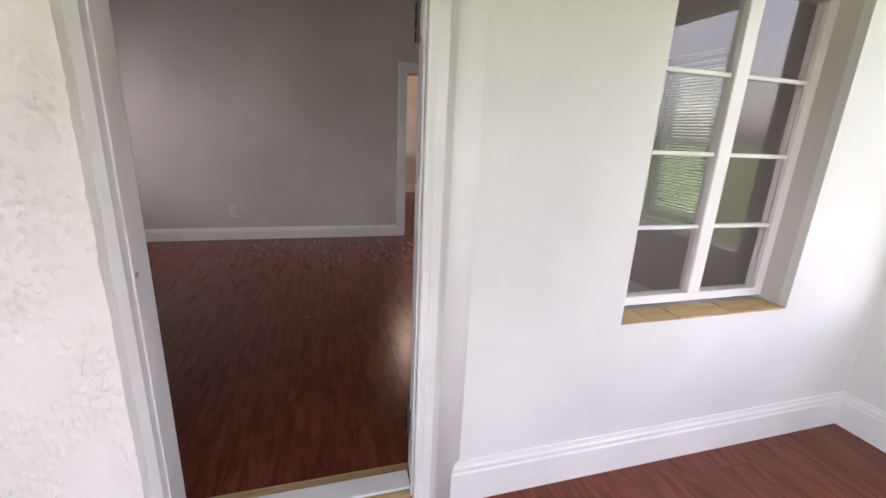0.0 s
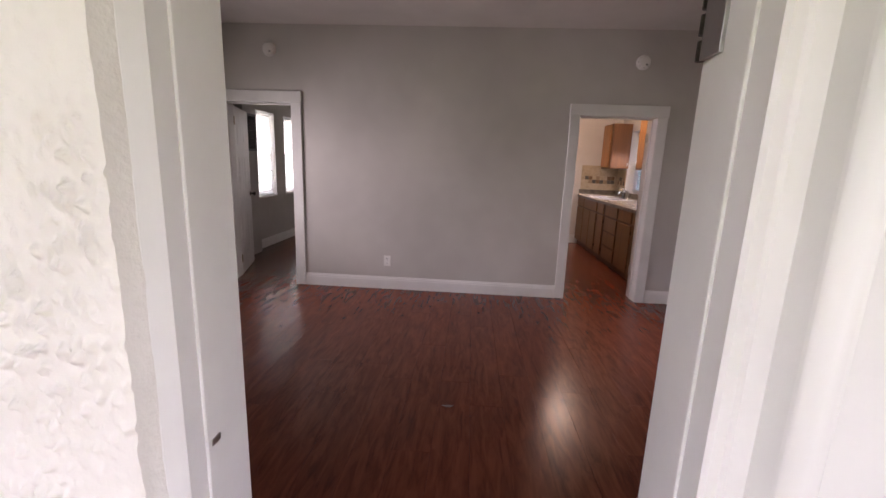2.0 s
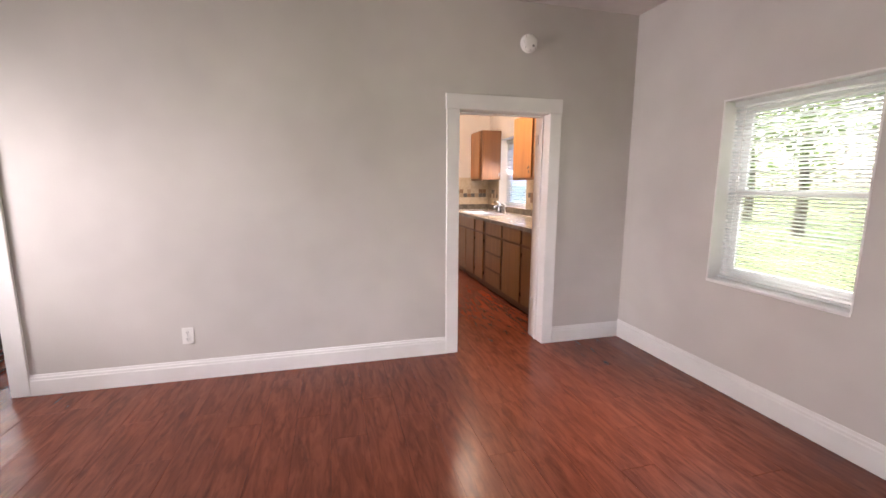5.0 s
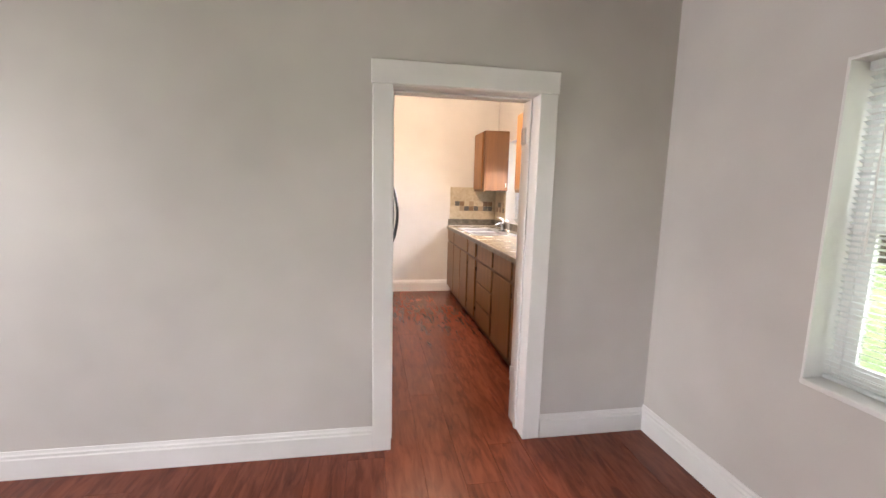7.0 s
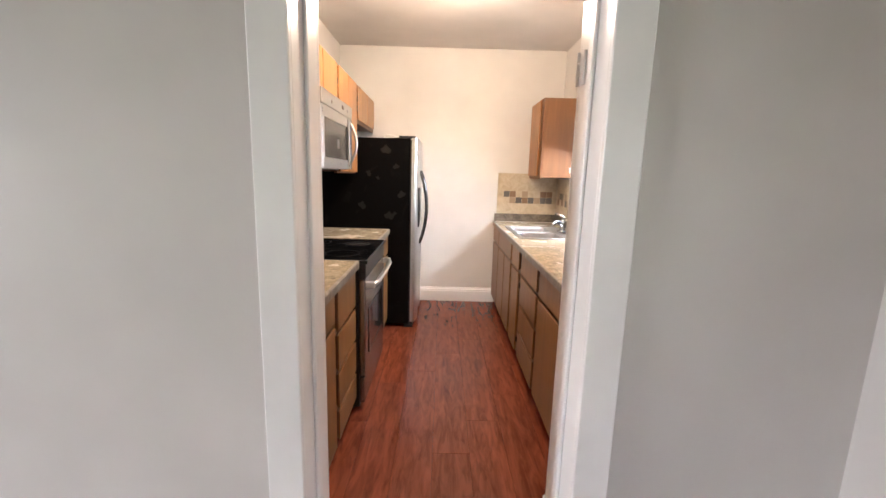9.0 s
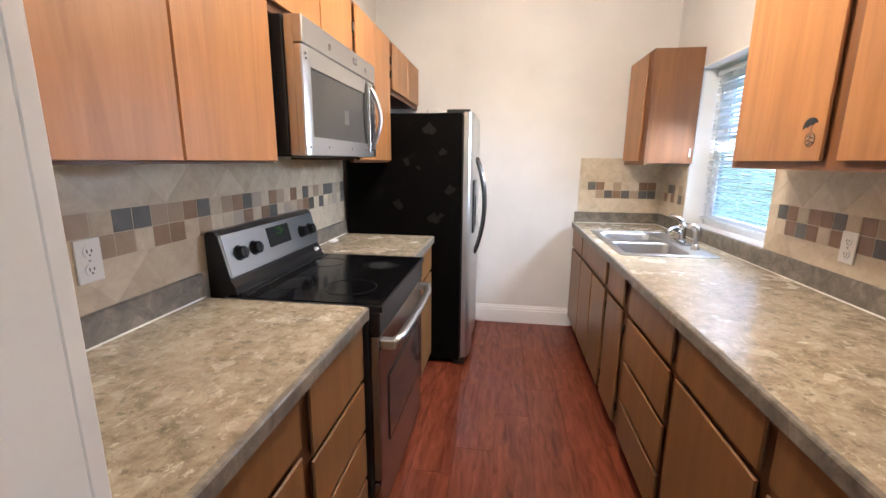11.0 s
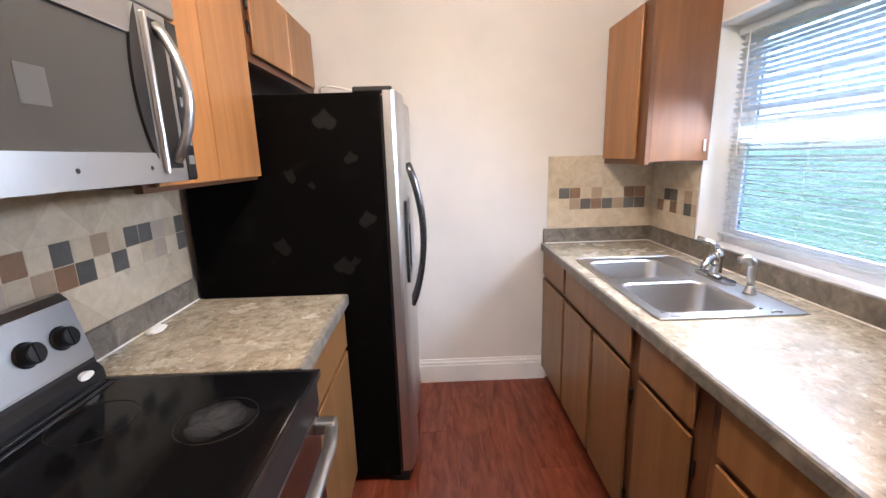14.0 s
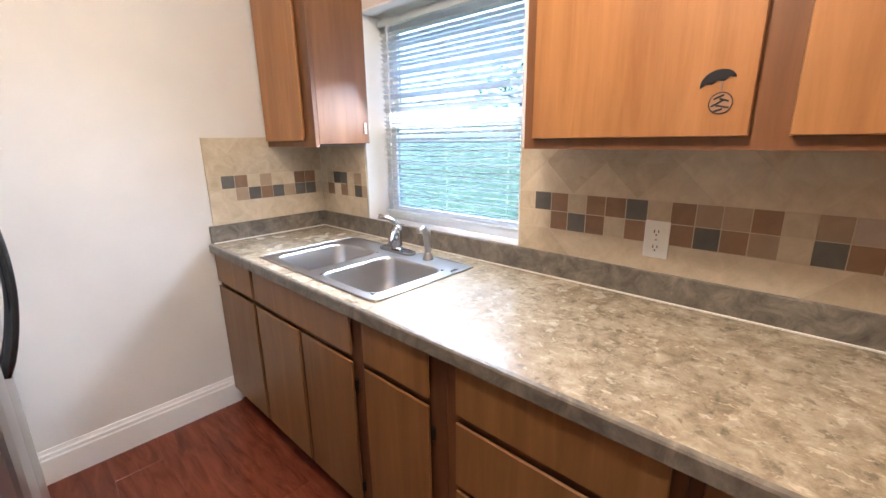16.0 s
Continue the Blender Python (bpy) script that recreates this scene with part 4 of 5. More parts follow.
RF = 2.282
G = "base cabinets under the sink counter"
dz = (0.722, 0.866)
kz = (0.098, 0.697)
base_unit(KX1 - 0.004, RF, -1, 8.70, KY1 - 0.003, [("drawer_front", 8.715, 9.125, *dz, ""), ("door", 8.715, 9.125, *kz, "")], "honey wood base cabinet beside the end wall", G)
base_unit(KX1 - 0.004, RF, -1, 7.915, 8.70, [("drawer_front", 7.955, 8.685, *dz, ""), ("door", 8.315, 8.685, *kz, ""), ("door", 7.955, 8.285, *kz, "a")], "honey wood sink base cabinet with two doors", G, 0.70)
base_unit(KX1 - 0.004, RF, -1, 7.535, 7.915, [("drawer_front", 7.59, 7.885, *dz, ""), ("door", 7.59, 7.885, *kz, "a")], "honey wood base cabinet with one drawer and door", G)
base_unit(KX1 - 0.004, RF, -1, 6.965, 7.535, [("drawer_front", 6.99, 7.49, *dz, ""), ("drawer_front", 6.99, 7.49, 0.502, 0.697, ""), ("drawer_front", 6.99, 7.49, 0.297, 0.482, ""), ("drawer_front", 6.99, 7.49, 0.098, 0.277, "")], "honey wood base cabinet with four drawers", G)
base_unit(KX1 - 0.004, RF, -1, 6.455, 6.965, [("drawer_front", 6.475, 6.94, *dz, ""), ("door", 6.475, 6.94, *kz, "a")], "honey wood base cabinet with one drawer and door", G)
base_unit(KX1 - 0.004, RF, -1, 5.83, 6.455, [("drawer_front", 5.95, 6.435, *dz, ""), ("door", 5.95, 6.435, *kz, "a")], "honey wood base cabinet beside the doorway wall", G)

LF = 1.195
G = "base cabinets beside the range"
base_unit(KX0 + 0.004, LF, 1, 6.415, 6.862, [("drawer_front", 6.445, 6.845, 0.66, 0.858, ""), ("drawer_front", 6.445, 6.845, 0.462, 0.64, ""), ("drawer_front", 6.445, 6.845, 0.27, 0.444, ""), ("drawer_front", 6.445, 6.845, 0.098, 0.25, "")], "honey wood base cabinet with a stack of drawers", G)
base_unit(KX0 + 0.004, LF, 1, 5.83, 6.415, [("drawer_front", 5.955, 6.39, 0.722, 0.858, ""), ("door", 5.955, 6.39, 0.098, 0.697, "b")], "honey wood base cabinet beside the doorway wall", G)
base_unit(KX0 + 0.004, LF, 1, 7.652, 8.262, [("drawer_front", 7.675, 8.235, 0.70, 0.858, ""), ("door", 7.675, 8.235, 0.098, 0.68, "")], "honey wood base cabinet between range and refrigerator", G)

# ---- worktops ----


def worktop(name, x0, x1, d, y0, y1, label, hole=None, far_lip=False):
    """A laminate worktop with rolled front edge and an upstand. x0: wall, x1: front."""
    t = thing(name, ((x0 + x1) / 2, (y0 + y1) / 2, TOP - 0.04), label, "worktop")
    lo, hi = min(x0, x1), max(x0, x1)
    holes = [hole] if hole else []
    part("top", slab("z", lo + (0.014 if d < 0 else 0), hi - (0.014 if d > 0 else 0), y0, y1, TOP - 0.03, TOP, holes), COUNTER, t)
    xf = x1 - d * 0.014
    edge = [(xf, TOP), (x1 - d * 0.003, TOP - 0.002), (x1, TOP - 0.007), (x1, TOP - 0.042), (xf - d * 0.006, TOP - 0.042), (xf - d * 0.006, TOP - 0.031), (xf, TOP - 0.031)]
    part("front_edge", prism(edge, "y", y0, y1), COUNTER_EDGE, t, "dark mottled laminate edge")
    part("upstand", box(x0, x0 + d * 0.02, y0, y1, TOP, 1.004, 0.003), COUNTER_EDGE, t, "grey mottled laminate upstand")
    part("caulk_line", box(x0 + d * 0.02, x0 + d * 0.026, y0, y1 - (0.02 if far_lip else 0), TOP, TOP + 0.006, 0.002), CAULK, t, "white caulk bead")
    if far_lip:
        part("upstand", box(x0 + d * 0.02, x1 - d * 0.012, y1 - 0.02, y1, TOP, 1.004, 0.003), COUNTER_EDGE, t, "grey mottled laminate upstand")
        part("caulk_line", box(x0 + d * 0.026, x1 - d * 0.02, y1 - 0.026, y1 - 0.02, TOP, TOP + 0.006, 0.002), CAULK, t, "white caulk bead")
    return t


SINK = (2.315, 2.815, 7.875, 8.70)
worktop("worktop", KX1, 2.25, -1, 5.83, KY1, "mottled brown granite-look laminate worktop along the sink wall", (SINK[0] + 0.02, SINK[1] - 0.02, SINK[2] + 0.02, SINK[3] - 0.02), True)
worktop("worktop", KX0, 1.232, 1, 5.83, 6.866, "mottled brown granite-look laminate worktop before the range")
worktop("worktop", KX0, 1.228, 1, 7.648, 8.266, "mottled brown granite-look laminate worktop beside the refrigerator")

# ---- sink, faucet ----


def round_rect(x0, x1, y0, y1, r, n=6):
    pts = []
    for cx, cy, a0 in ((x1 - r, y1 - r, 0), (x0 + r, y1 - r, 90), (x0 + r, y0 + r, 180), (x1 - r, y0 + r, 270)):
        for k in range(n + 1):
            a = radians(a0 + 90 * k / n)
            pts.append((cx + r * math.cos(a), cy + r * math.sin(a)))
    return pts


def bowl(x0, x1, y0, y1, depth):
    """A drawn steel bowl with a rolled rim, open at the top."""
    bm = bmesh.new()
    rings = []
    for inset, z, r in ((-0.010, 0.0045, 0.06), (-0.004, 0.0055, 0.056), (0.002, 0.003, 0.052), (0.006, -0.008, 0.05), (0.014, -depth * 0.6, 0.055), (0.022, -depth + 0.03, 0.06), (0.05, -depth, 0.06), (0.10, -depth - 0.004, 0.03)):
        rings.append([bm.verts.new((x, y, TOP + z)) for x, y in round_rect(x0 + inset, x1 - inset, y0 + inset, y1 - inset, r)])
    for a, b in zip(rings, rings[1:]):
        for i in range(len(a)):
            bm.faces.new((a[i], a[(i + 1) % len(a)], b[(i + 1) % len(a)], b[i]))
    bm.faces.new(rings[-1])
    bmesh.ops.recalc_face_normals(bm, faces=bm.faces)
    for f in bm.faces:
        f.normal_flip()
    return bm


sink = thing("kitchen_sink", (2.56, 8.29, TOP - 0.17), "stainless steel double-bowl sink set in the worktop", "sink")
B1, B2 = (2.35, 2.70, 8.335, 8.64), (2.35, 2.70, 7.93, 8.265)
x0, x1, y0, y1 = SINK
deck = slab("z", x0, x1, y0, y1, TOP + 0.001, TOP + 0.0045, [(b[0] + 0.0, b[1] - 0.0, b[2] + 0.0, b[3] - 0.0) for b in (B1, B2)])
part("deck", deck, STEEL_SINK, sink)
rim_pts = [(x, y, TOP + 0.003) for x, y in round_rect(x0, x1, y0, y1, 0.03)]
part("rim", tube(rim_pts + [rim_pts[0]], 0.0045, 8), STEEL_SINK, sink, "bright rolled rim", True)
for b in (B1, B2):
    bw = part("bowl", bowl(*b, 0.17), STEEL_SINK, sink, "", True)
    c = ((b[0] + b[1]) / 2, (b[2] + b[3]) / 2, TOP - 0.1735)
    part("drain", lathe(c, (0, 0, 1), [(0.043, 0), (0.043, 0.003), (0.036, 0.004), (0.03, 0.001), (0.01, 0.0005)], 24), CHROME, bw, "", True)

fau = thing("faucet", (2.775, 8.29, TOP + 0.0045), "chrome single-lever kitchen faucet behind the sink", "faucet")
fx, fy, fz = 2.772, 8.29, TOP + 0.0045
part("base_plate", prism(round_rect(fx - 0.028, fx + 0.028, fy - 0.11, fy + 0.11, 0.027), "z", fz, fz + 0.012), CHROME, fau)
part("column", lathe((fx, fy, fz + 0.012), (0, 0, 1), [(0.027, 0), (0.024, 0.02), (0.022, 0.07), (0.025, 0.085), (0.021, 0.105), (0.006, 0.115)], 24), CHROME, fau, "", True)
part("spout", tube([(fx, fy, fz + 0.05), (fx - 0.02, fy - 0.015, fz + 0.085), (fx - 0.05, fy - 0.04, fz + 0.102), (fx - 0.085, fy - 0.07, fz + 0.10), (fx - 0.112, fy - 0.092, fz + 0.088), (fx - 0.12, fy - 0.098, fz + 0.072)], [0.016, 0.015, 0.013, 0.012, 0.012, 0.012], 14), CHROME, fau, "", True)
part("lever", tube([(fx, fy, fz + 0.112), (fx - 0.005, fy + 0.005, fz + 0.14), (fx - 0.025, fy + 0.02, fz + 0.155), (fx - 0.06, fy + 0.05, fz + 0.166)], [0.012, 0.009, 0.007, 0.008], 12, 1.5), CHROME, fau, "", True)
spr = thing("sink_sprayer", (2.772, 8.09, TOP + 0.0045), "brushed metal side sprayer beside the faucet", "sprayer")
sy = 8.09
part("holder", lathe((fx, sy, fz), (0, 0, 1), [(0.024, 0), (0.022, 0.01), (0.015, 0.02), (0.014, 0.032)], 20), NICKEL, spr, "", True)
part("wand", lathe((fx, sy, fz + 0.03), (-0.08, 0, 1), [(0.012, 0), (0.014, 0.03), (0.016, 0.07), (0.018, 0.09), (0.014, 0.105)], 20), NICKEL, spr, "", True)
part("spray_head", tube([(fx - 0.009, sy, fz + 0.115), (fx - 0.025, sy, fz + 0.135), (fx - 0.055, sy, fz + 0.132)], [0.017, 0.018, 0.013], 14), NICKEL, spr, "", True)
cap = thing("deck_clip", (2.70, 7.895, TOP + 0.0045), "small metal clip lying on the sink deck", "clip")
part("clip", tube([(2.70, 7.893, TOP + 0.008), (2.715, 7.898, TOP + 0.010), (2.735, 7.893, TOP + 0.008)], 0.003, 8), NICKEL, cap, "", True)

# ---- wall cabinets ----


def wall_unit(x_back, x_face, d, y0, y1, z0, z1, doors, label, group, side=None, lip=0.028):
    """One wall cabinet: box, face frame, overlay doors. doors rows: y0, y1, hinge side."""
    t = thing("wall_cabinet", ((x_back + x_face) / 2, (y0 + y1) / 2, z0), label, "cabinet", group)
    part("body", box(x_back, x_face - d * 0.02, y0 + 0.001, y1 - 0.001, z0 + 0.012, z1, 0.002), side or CABINET_FRAME, t)
    part("face_frame", slab("x", y0 + 0.001, y1 - 0.001, z0, z1, x_face - d * 0.02, x_face, [(a + 0.025, b - 0.025, z0 + 0.05, z1 - 0.04) for a, b, _ in doors]), side or CABINET_FRAME, t)
    for a, b, hs in doors:
        p = front_panel(t, "door", x_face, d, a, b, z0 + lip, z1 - 0.012)
        if hs:
            yy = a - 0.006 if hs == "a" else b + 0.006
            for zz in (z0 + 0.12, z1 - 0.12):
                cabinet_hinge(p, x_face, d, yy, zz)
    return t


UT = 2.135
G = "wall cabinets above the range"
UF = 0.936
wall_unit(KX0 + 0.002, UF, 1, 5.83, 6.842, 1.392, UT, [(5.85, 6.432, ""), (6.438, 6.836, "")], "honey wood wall cabinet with two plain doors", G, None, 0.007)
wall_unit(KX0 + 0.002, UF, 1, 6.842, 7.585, 1.85, UT, [(6.86, 7.215, ""), (7.222, 7.56, "")], "short honey wood wall cabinet over the microwave", G)
wall_unit(KX0 + 0.002, UF, 1, 7.585, 8.225, 1.392, UT, [(7.615, 7.905, "a"), (7.909, 8.215, "")], "tall honey wood wall cabinet beside the refrigerator", G, None, 0.012)
wall_unit(KX0 + 0.002, UF, 1, 8.265, KY1 - 0.003, 1.815, UT, [(8.29, 8.70, "a"), (8.715, 9.10, "")], "short honey wood wall cabinet over the refrigerator", G)
G = "wall cabinets on the window wall"
wall_unit(KX1 - 0.002, 2.639, -1, 5.83, 7.548, 1.385, UT, [(7.01, 7.512, ""), (6.435, 6.945, ""), (5.90, 6.40, "")], "honey wood wall cabinet with three plain doors and a sticker", G, CABINET_SIDE)
wall_unit(KX1 - 0.002, 2.619, -1, 8.655, KY1 - 0.003, 1.388, UT, [(8.735, 9.122, "")], "red-brown single-door wall cabinet in the corner", G, CABINET_SIDE)
lat = thing("cabinet_latch", (2.905, 8.653, 1.47), "small white plastic catch on the cabinet side", "latch")
part("catch", box(2.898, 2.908, 8.648, 8.656, 1.445, 1.50, 0.002), WHITE_PLASTIC, lat)

stk = thing("umbrella_sticker", (2.6195, 7.075, 1.50), "black umbrella sticker over a scribbled disc on a cabinet door", "sticker")
SX = 2.6195
arc_pts = [(7.075 + 0.033 * math.cos(a), 1.520 + 0.026 * math.sin(a)) for a in np.linspace(0, math.pi, 16)]
low = [(7.075 - 0.033 + 0.011 * k, 1.520 + (0.005 if k % 2 else 0.0)) for k in range(1, 6)]
canopy = prism(arc_pts + low, "x", SX - 0.0012, SX)
bmesh.ops.rotate(canopy, cent=(SX, 7.075, 1.52), matrix=Matrix.Rotation(radians(-16), 3, "X"), verts=canopy.verts)
part("canopy", canopy, BLACK, stk, "black umbrella canopy")
part("handle", box(SX - 0.001, SX, 7.067, 7.069, 1.505, 1.525, 0), GREY_BOX, stk)
part("disc", lathe((SX, 7.066, 1.480), (-1, 0, 0), [(0.021, 0), (0.021, 0.0008)], 28), Mat("sticker_tan", (0.30, 0.17, 0.09), 0.5).m, stk)
for k, (dy, dz, wd) in enumerate(((0.004, 0.012, 0.010), (-0.006, 0.006, 0.009), (0.005, 0.0, 0.013), (-0.004, -0.007, 0.012), (0.003, -0.014, 0.008))):
    bar = box(SX - 0.0014, SX - 0.0008, 7.066 + dy - wd, 7.066 + dy + wd, 1.480 + dz - 0.0018, 1.480 + dz + 0.0018, 0)
    bmesh.ops.rotate(bar, cent=(SX, 7.066 + dy, 1.480 + dz), matrix=Matrix.Rotation(radians((-24, 18, -30, 12, -18)[k]), 3, "X"), verts=bar.verts)
    part("stripe", bar, BLACK, stk)
part("outline", tube([(SX - 0.001, 7.066 + 0.021 * math.cos(a), 1.480 + 0.021 * math.sin(a)) for a in np.linspace(0, 2 * math.pi, 25)], 0.0009, 6), BLACK, stk)

# ---- range ----
rg = thing("kitchen_range", (0.93, 7.257, 0), "stainless and black electric range with glass cooktop", "range")
RY0, RY1 = 6.872, 7.642
part("body", box(0.625, 1.225, RY0, RY1, 0.02, 0.895, 0.003), BLACK_MATTE, rg)
for yy in (RY0 + 0.03, RY1 - 0.03):
    for xx in (0.68, 1.17):
        part("foot", cyl((xx, yy, 0), (xx, yy, 0.022), 0.02, seg=12), BLACK, rg)
part("cooktop", box(0.69, 1.268, RY0 + 0.012, RY1 - 0.012, 0.896, 0.916, 0.005, 2), COOKTOP, rg, "black ceramic glass cooktop with smears")
part("cooktop_trim", slab("z", 0.684, 1.276, RY0, RY1, 0.893, 0.913, [(0.692, 1.262, RY0 + 0.014, RY1 - 0.014)]), BLACK, rg)
for cx, cy, r, worn in ((1.11, 7.43, 0.085, True), (1.09, 7.07, 0.105, False), (0.84, 7.44, 0.085, False), (0.84, 7.08, 0.085, False)):
    for rr in (r, r * 0.97):
        pts = [(cx + rr * math.cos(a), cy + rr * math.sin(a), 0.9162) for a in np.linspace(0, 2 * math.pi, 37)]
    part("burner_ring", tube(pts, 0.0011, 6), Mat("burner_print", (0.014, 0.014, 0.0145), 0.4, 0.0, 0.1).m, rg, "printed burner ring")
    if worn:
        bmr = prism([(cx + 0.8 * r * math.cos(a) * (1 + 0.16 * math.sin(3 * a + 1)), cy + 0.8 * r * math.sin(a) * (1 + 0.13 * math.cos(4 * a))) for a in np.linspace(0, 2 * math.pi, 40, endpoint=False)], "z", 0.9158, 0.9167)
        part("burnt_residue", bmr, RESIDUE, rg, "grey burnt-on residue")
# backguard with a sloping steel face that rolls round its ends
bg = [(0.612, 0.90), (0.612, 1.135), (0.622, 1.146), (0.645, 1.146), (0.662, 1.128), (0.700, 0.965), (0.716, 0.945), (0.722, 0.90)]
part("backguard_core", prism(bg, "y", RY0 + 0.03, RY1 - 0.004), BLACK, rg, "black backguard with a stepped foot")
face = prism([(0.630, 1.150), (0.650, 1.150), (0.668, 1.133), (0.7035, 0.978), (0.690, 0.972), (0.655, 1.12), (0.630, 1.138)], "y", RY0 + 0.034, RY1)
bmesh.ops.bevel(face, geom=[e for e in face.edges if abs(e.verts[0].co.y - e.verts[1].co.y) < 1e-4 or e.verts[0].co.x > 0.7], offset=0.0055, segments=3, affect="EDGES")
part("control_panel", face, STEEL_H, rg, "brushed stainless control panel")
for xa, za in ((0.728, 0.926), (0.748, 0.921)):
    part("cooktop_ridge", box(xa, xa + 0.010, RY0 + 0.03, RY1 - 0.03, 0.915, za, 0.003, 2), BLACK, rg, "glossy black ridge behind the cooktop")
slope = Vector((0.705 - 0.665, 0, 0.955 - 1.13)).normalized()
nrm = Vector((-slope.z, 0, slope.x))


def on_panel(y, f, out=0.0):
    """A place on the sloping control panel; f runs from its foot to its top."""
    p = Vector((0.7085, y, 0.956)).lerp(Vector((0.668, y, 1.133)), f)
    return p + nrm * out


def panel_plate(ya, yb, fa, fb, t0, t1):
    bm = bmesh.new()
    a = [bm.verts.new(on_panel(y, f, t0)) for y, f in ((ya, fa), (yb, fa), (yb, fb), (ya, fb))]
    b = [bm.verts.new(on_panel(y, f, t1)) for y, f in ((ya, fa), (yb, fa), (yb, fb), (ya, fb))]
    for i in range(4):
        bm.faces.new((a[i], a[(i + 1) % 4], b[(i + 1) % 4], b[i]))
    bm.faces.new(a[::-1])
    bm.faces.new(b)
    bmesh.ops.recalc_face_normals(bm, faces=bm.faces)
    return bm


disp = part("clock_display", panel_plate(7.195, 7.375, 0.44, 0.90, -0.001, 0.003), BLACK, rg, "black clock display")
for k, (ya, yb) in enumerate(((7.272, 7.284), (7.294, 7.306), (7.312, 7.324))):
    for fa, fb in ((0.70, 0.73), (0.76, 0.79), (0.82, 0.85)):
        if (k + round(fa * 100)) % 4:
            part("lit_segment", panel_plate(ya, yb, fa, fb, 0.003, 0.0036), DIGITS, disp, "glowing green display segment")
for y in (6.985, 7.085, 7.485, 7.575):
    k = part("knob", lathe(on_panel(y, 0.56, 0.0), nrm, [(0.03, 0), (0.03, 0.003), (0.026, 0.006), (0.024, 0.026), (0.021, 0.029), (0.002, 0.030)], 24), BLACK, rg, "black control knob")
    part("knob_grip", prism([(y - 0.005, -0.021), (y + 0.005, -0.021), (y + 0.005, 0.021), (y - 0.005, 0.021)], "x", 0.0, 0.006), BLACK, k)
    grip = k.children[0]
    grip.data.transform(Matrix.Translation(on_panel(y, 0.56, 0.026)) @ nrm.to_track_quat("X", "Z").to_matrix().to_4x4() @ Matrix.Translation((0, -y, 0)))
part("badge", prism([(7.585 + 0.021 * math.cos(a), 0.949 + 0.0095 * math.sin(a)) for a in np.linspace(0, 2 * math.pi, 28, endpoint=False)], "x", 0.700, 0.7185), WHITE_PLASTIC, rg, "oval white badge")
part("oven_door", box(1.226, 1.262, RY0 + 0.004, RY1 - 0.004, 0.215, 0.80, 0.006, 2), STEEL_FLOOR_TONE, rg, "stainless oven door, the floor's dark reflection in its colour")
part("oven_window", box(1.2625, 1.2655, RY0 + 0.11, RY1 - 0.11, 0.32, 0.60, 0.004), OVEN_GLASS, rg, "dark oven window glass")
part("vent_trim", box(1.226, 1.266, RY0 + 0.002, RY1 - 0.002, 0.806, 0.892, 0.006, 2), BLACK, rg, "black trim under the cooktop")
part("storage_drawer", box(1.226, 1.255, RY0 + 0.004, RY1 - 0.004, 0.045, 0.205, 0.005, 2), STEEL_FLOOR_TONE, rg, "stainless storage drawer")
part("oven_handle", tube([(1.30, RY0 + 0.03, 0.765), (1.318, RY0 + 0.12, 0.768), (1.325, 7.257, 0.77), (1.318, RY1 - 0.12, 0.768), (1.30, RY1 - 0.03, 0.765)], 0.013, 14, 1.3), STEEL_H, rg, "stainless bowed oven handle", True)
for yy in (RY0 + 0.035, RY1 - 0.035):
    part("handle_mount", box(1.26, 1.315, yy - 0.018, yy + 0.018, 0.748, 0.785, 0.006, 2), STEEL, rg)

# ---- microwave ----
mw = thing("microwave_oven", (0.82, 7.28, 1.42), "stainless over-the-range microwave with a grey window", "microwave")
MY0, MY1, MZ0, MZ1 = 6.885, 7.645, 1.418, 1.846
part("housing", box(KX0 + 0.002, 0.972, MY0 - 0.006, MY1, MZ0 + 0.004, MZ1, 0.003), BLACK_MATTE, mw, "black metal housing")
part("front_frame", box(0.972, 1.004, MY0 + 0.002, MY1 - 0.002, MZ0, MZ1, 0.003), STEEL, mw, "bright stainless edge of the door")
part("vent_panel", box(1.0, 1.034, MY0 + 0.002, MY1 - 0.002, 1.764, MZ1, 0.004, 2), STEEL_H, mw, "brushed stainless top vent panel")
door = part("door", slab("x", MY0 + 0.038, 7.60, MZ0 + 0.002, 1.76, 1.004, 1.034, [(MY0 + 0.052, 7.50, MZ0 + 0.062, 1.70)]), STEEL_H, mw, "brushed stainless door frame")
part("rolled_edge", prism([(1.004, MY0 + 0.002), (1.024, MY0 + 0.002), (1.0285, MY0 + 0.006), (1.032, MY0 + 0.022), (1.034, MY0 + 0.038), (1.004, MY0 + 0.038)], "z", MZ0 + 0.002, 1.76), STEEL, door, "bright rolled door edge")
part("window", box(1.006, 1.029, MY0 + 0.048, 7.502, MZ0 + 0.06, 1.702, 0.003), SMOKED, door, "grey smoked window glass")
part("window_label", box(1.0292, 1.0297, 7.235, 7.285, 1.545, 1.60, 0), Mat("faded_label", (0.067, 0.067, 0.065), 0.5).m, door, "faded label behind the glass")
part("control_strip", box(1.0, 1.034, 7.602, MY1 - 0.002, MZ0 + 0.002, 1.76, 0.004), BLACK, mw, "black control strip")
for k in range(6):
    part("key", box(1.034, 1.0355, 7.612, 7.635, 1.455 + 0.042 * k, 1.475 + 0.042 * k, 0.001), GREY_BOX, mw)
part("handle", tube(arc((0, 0, 0), (1.036, 7.562, MZ0 + 0.045), (1.036, 7.562, 1.735), (0.046, 0, 0), 16), 0.0095, 14, 1.5), STEEL, mw, "stainless bowed handle", True)
part("handle_bar", box(1.034, 1.045, 7.516, 7.526, MZ0 + 0.02, 1.75, 0.003, 2), STEEL, mw, "slim stainless bar beside the handle")
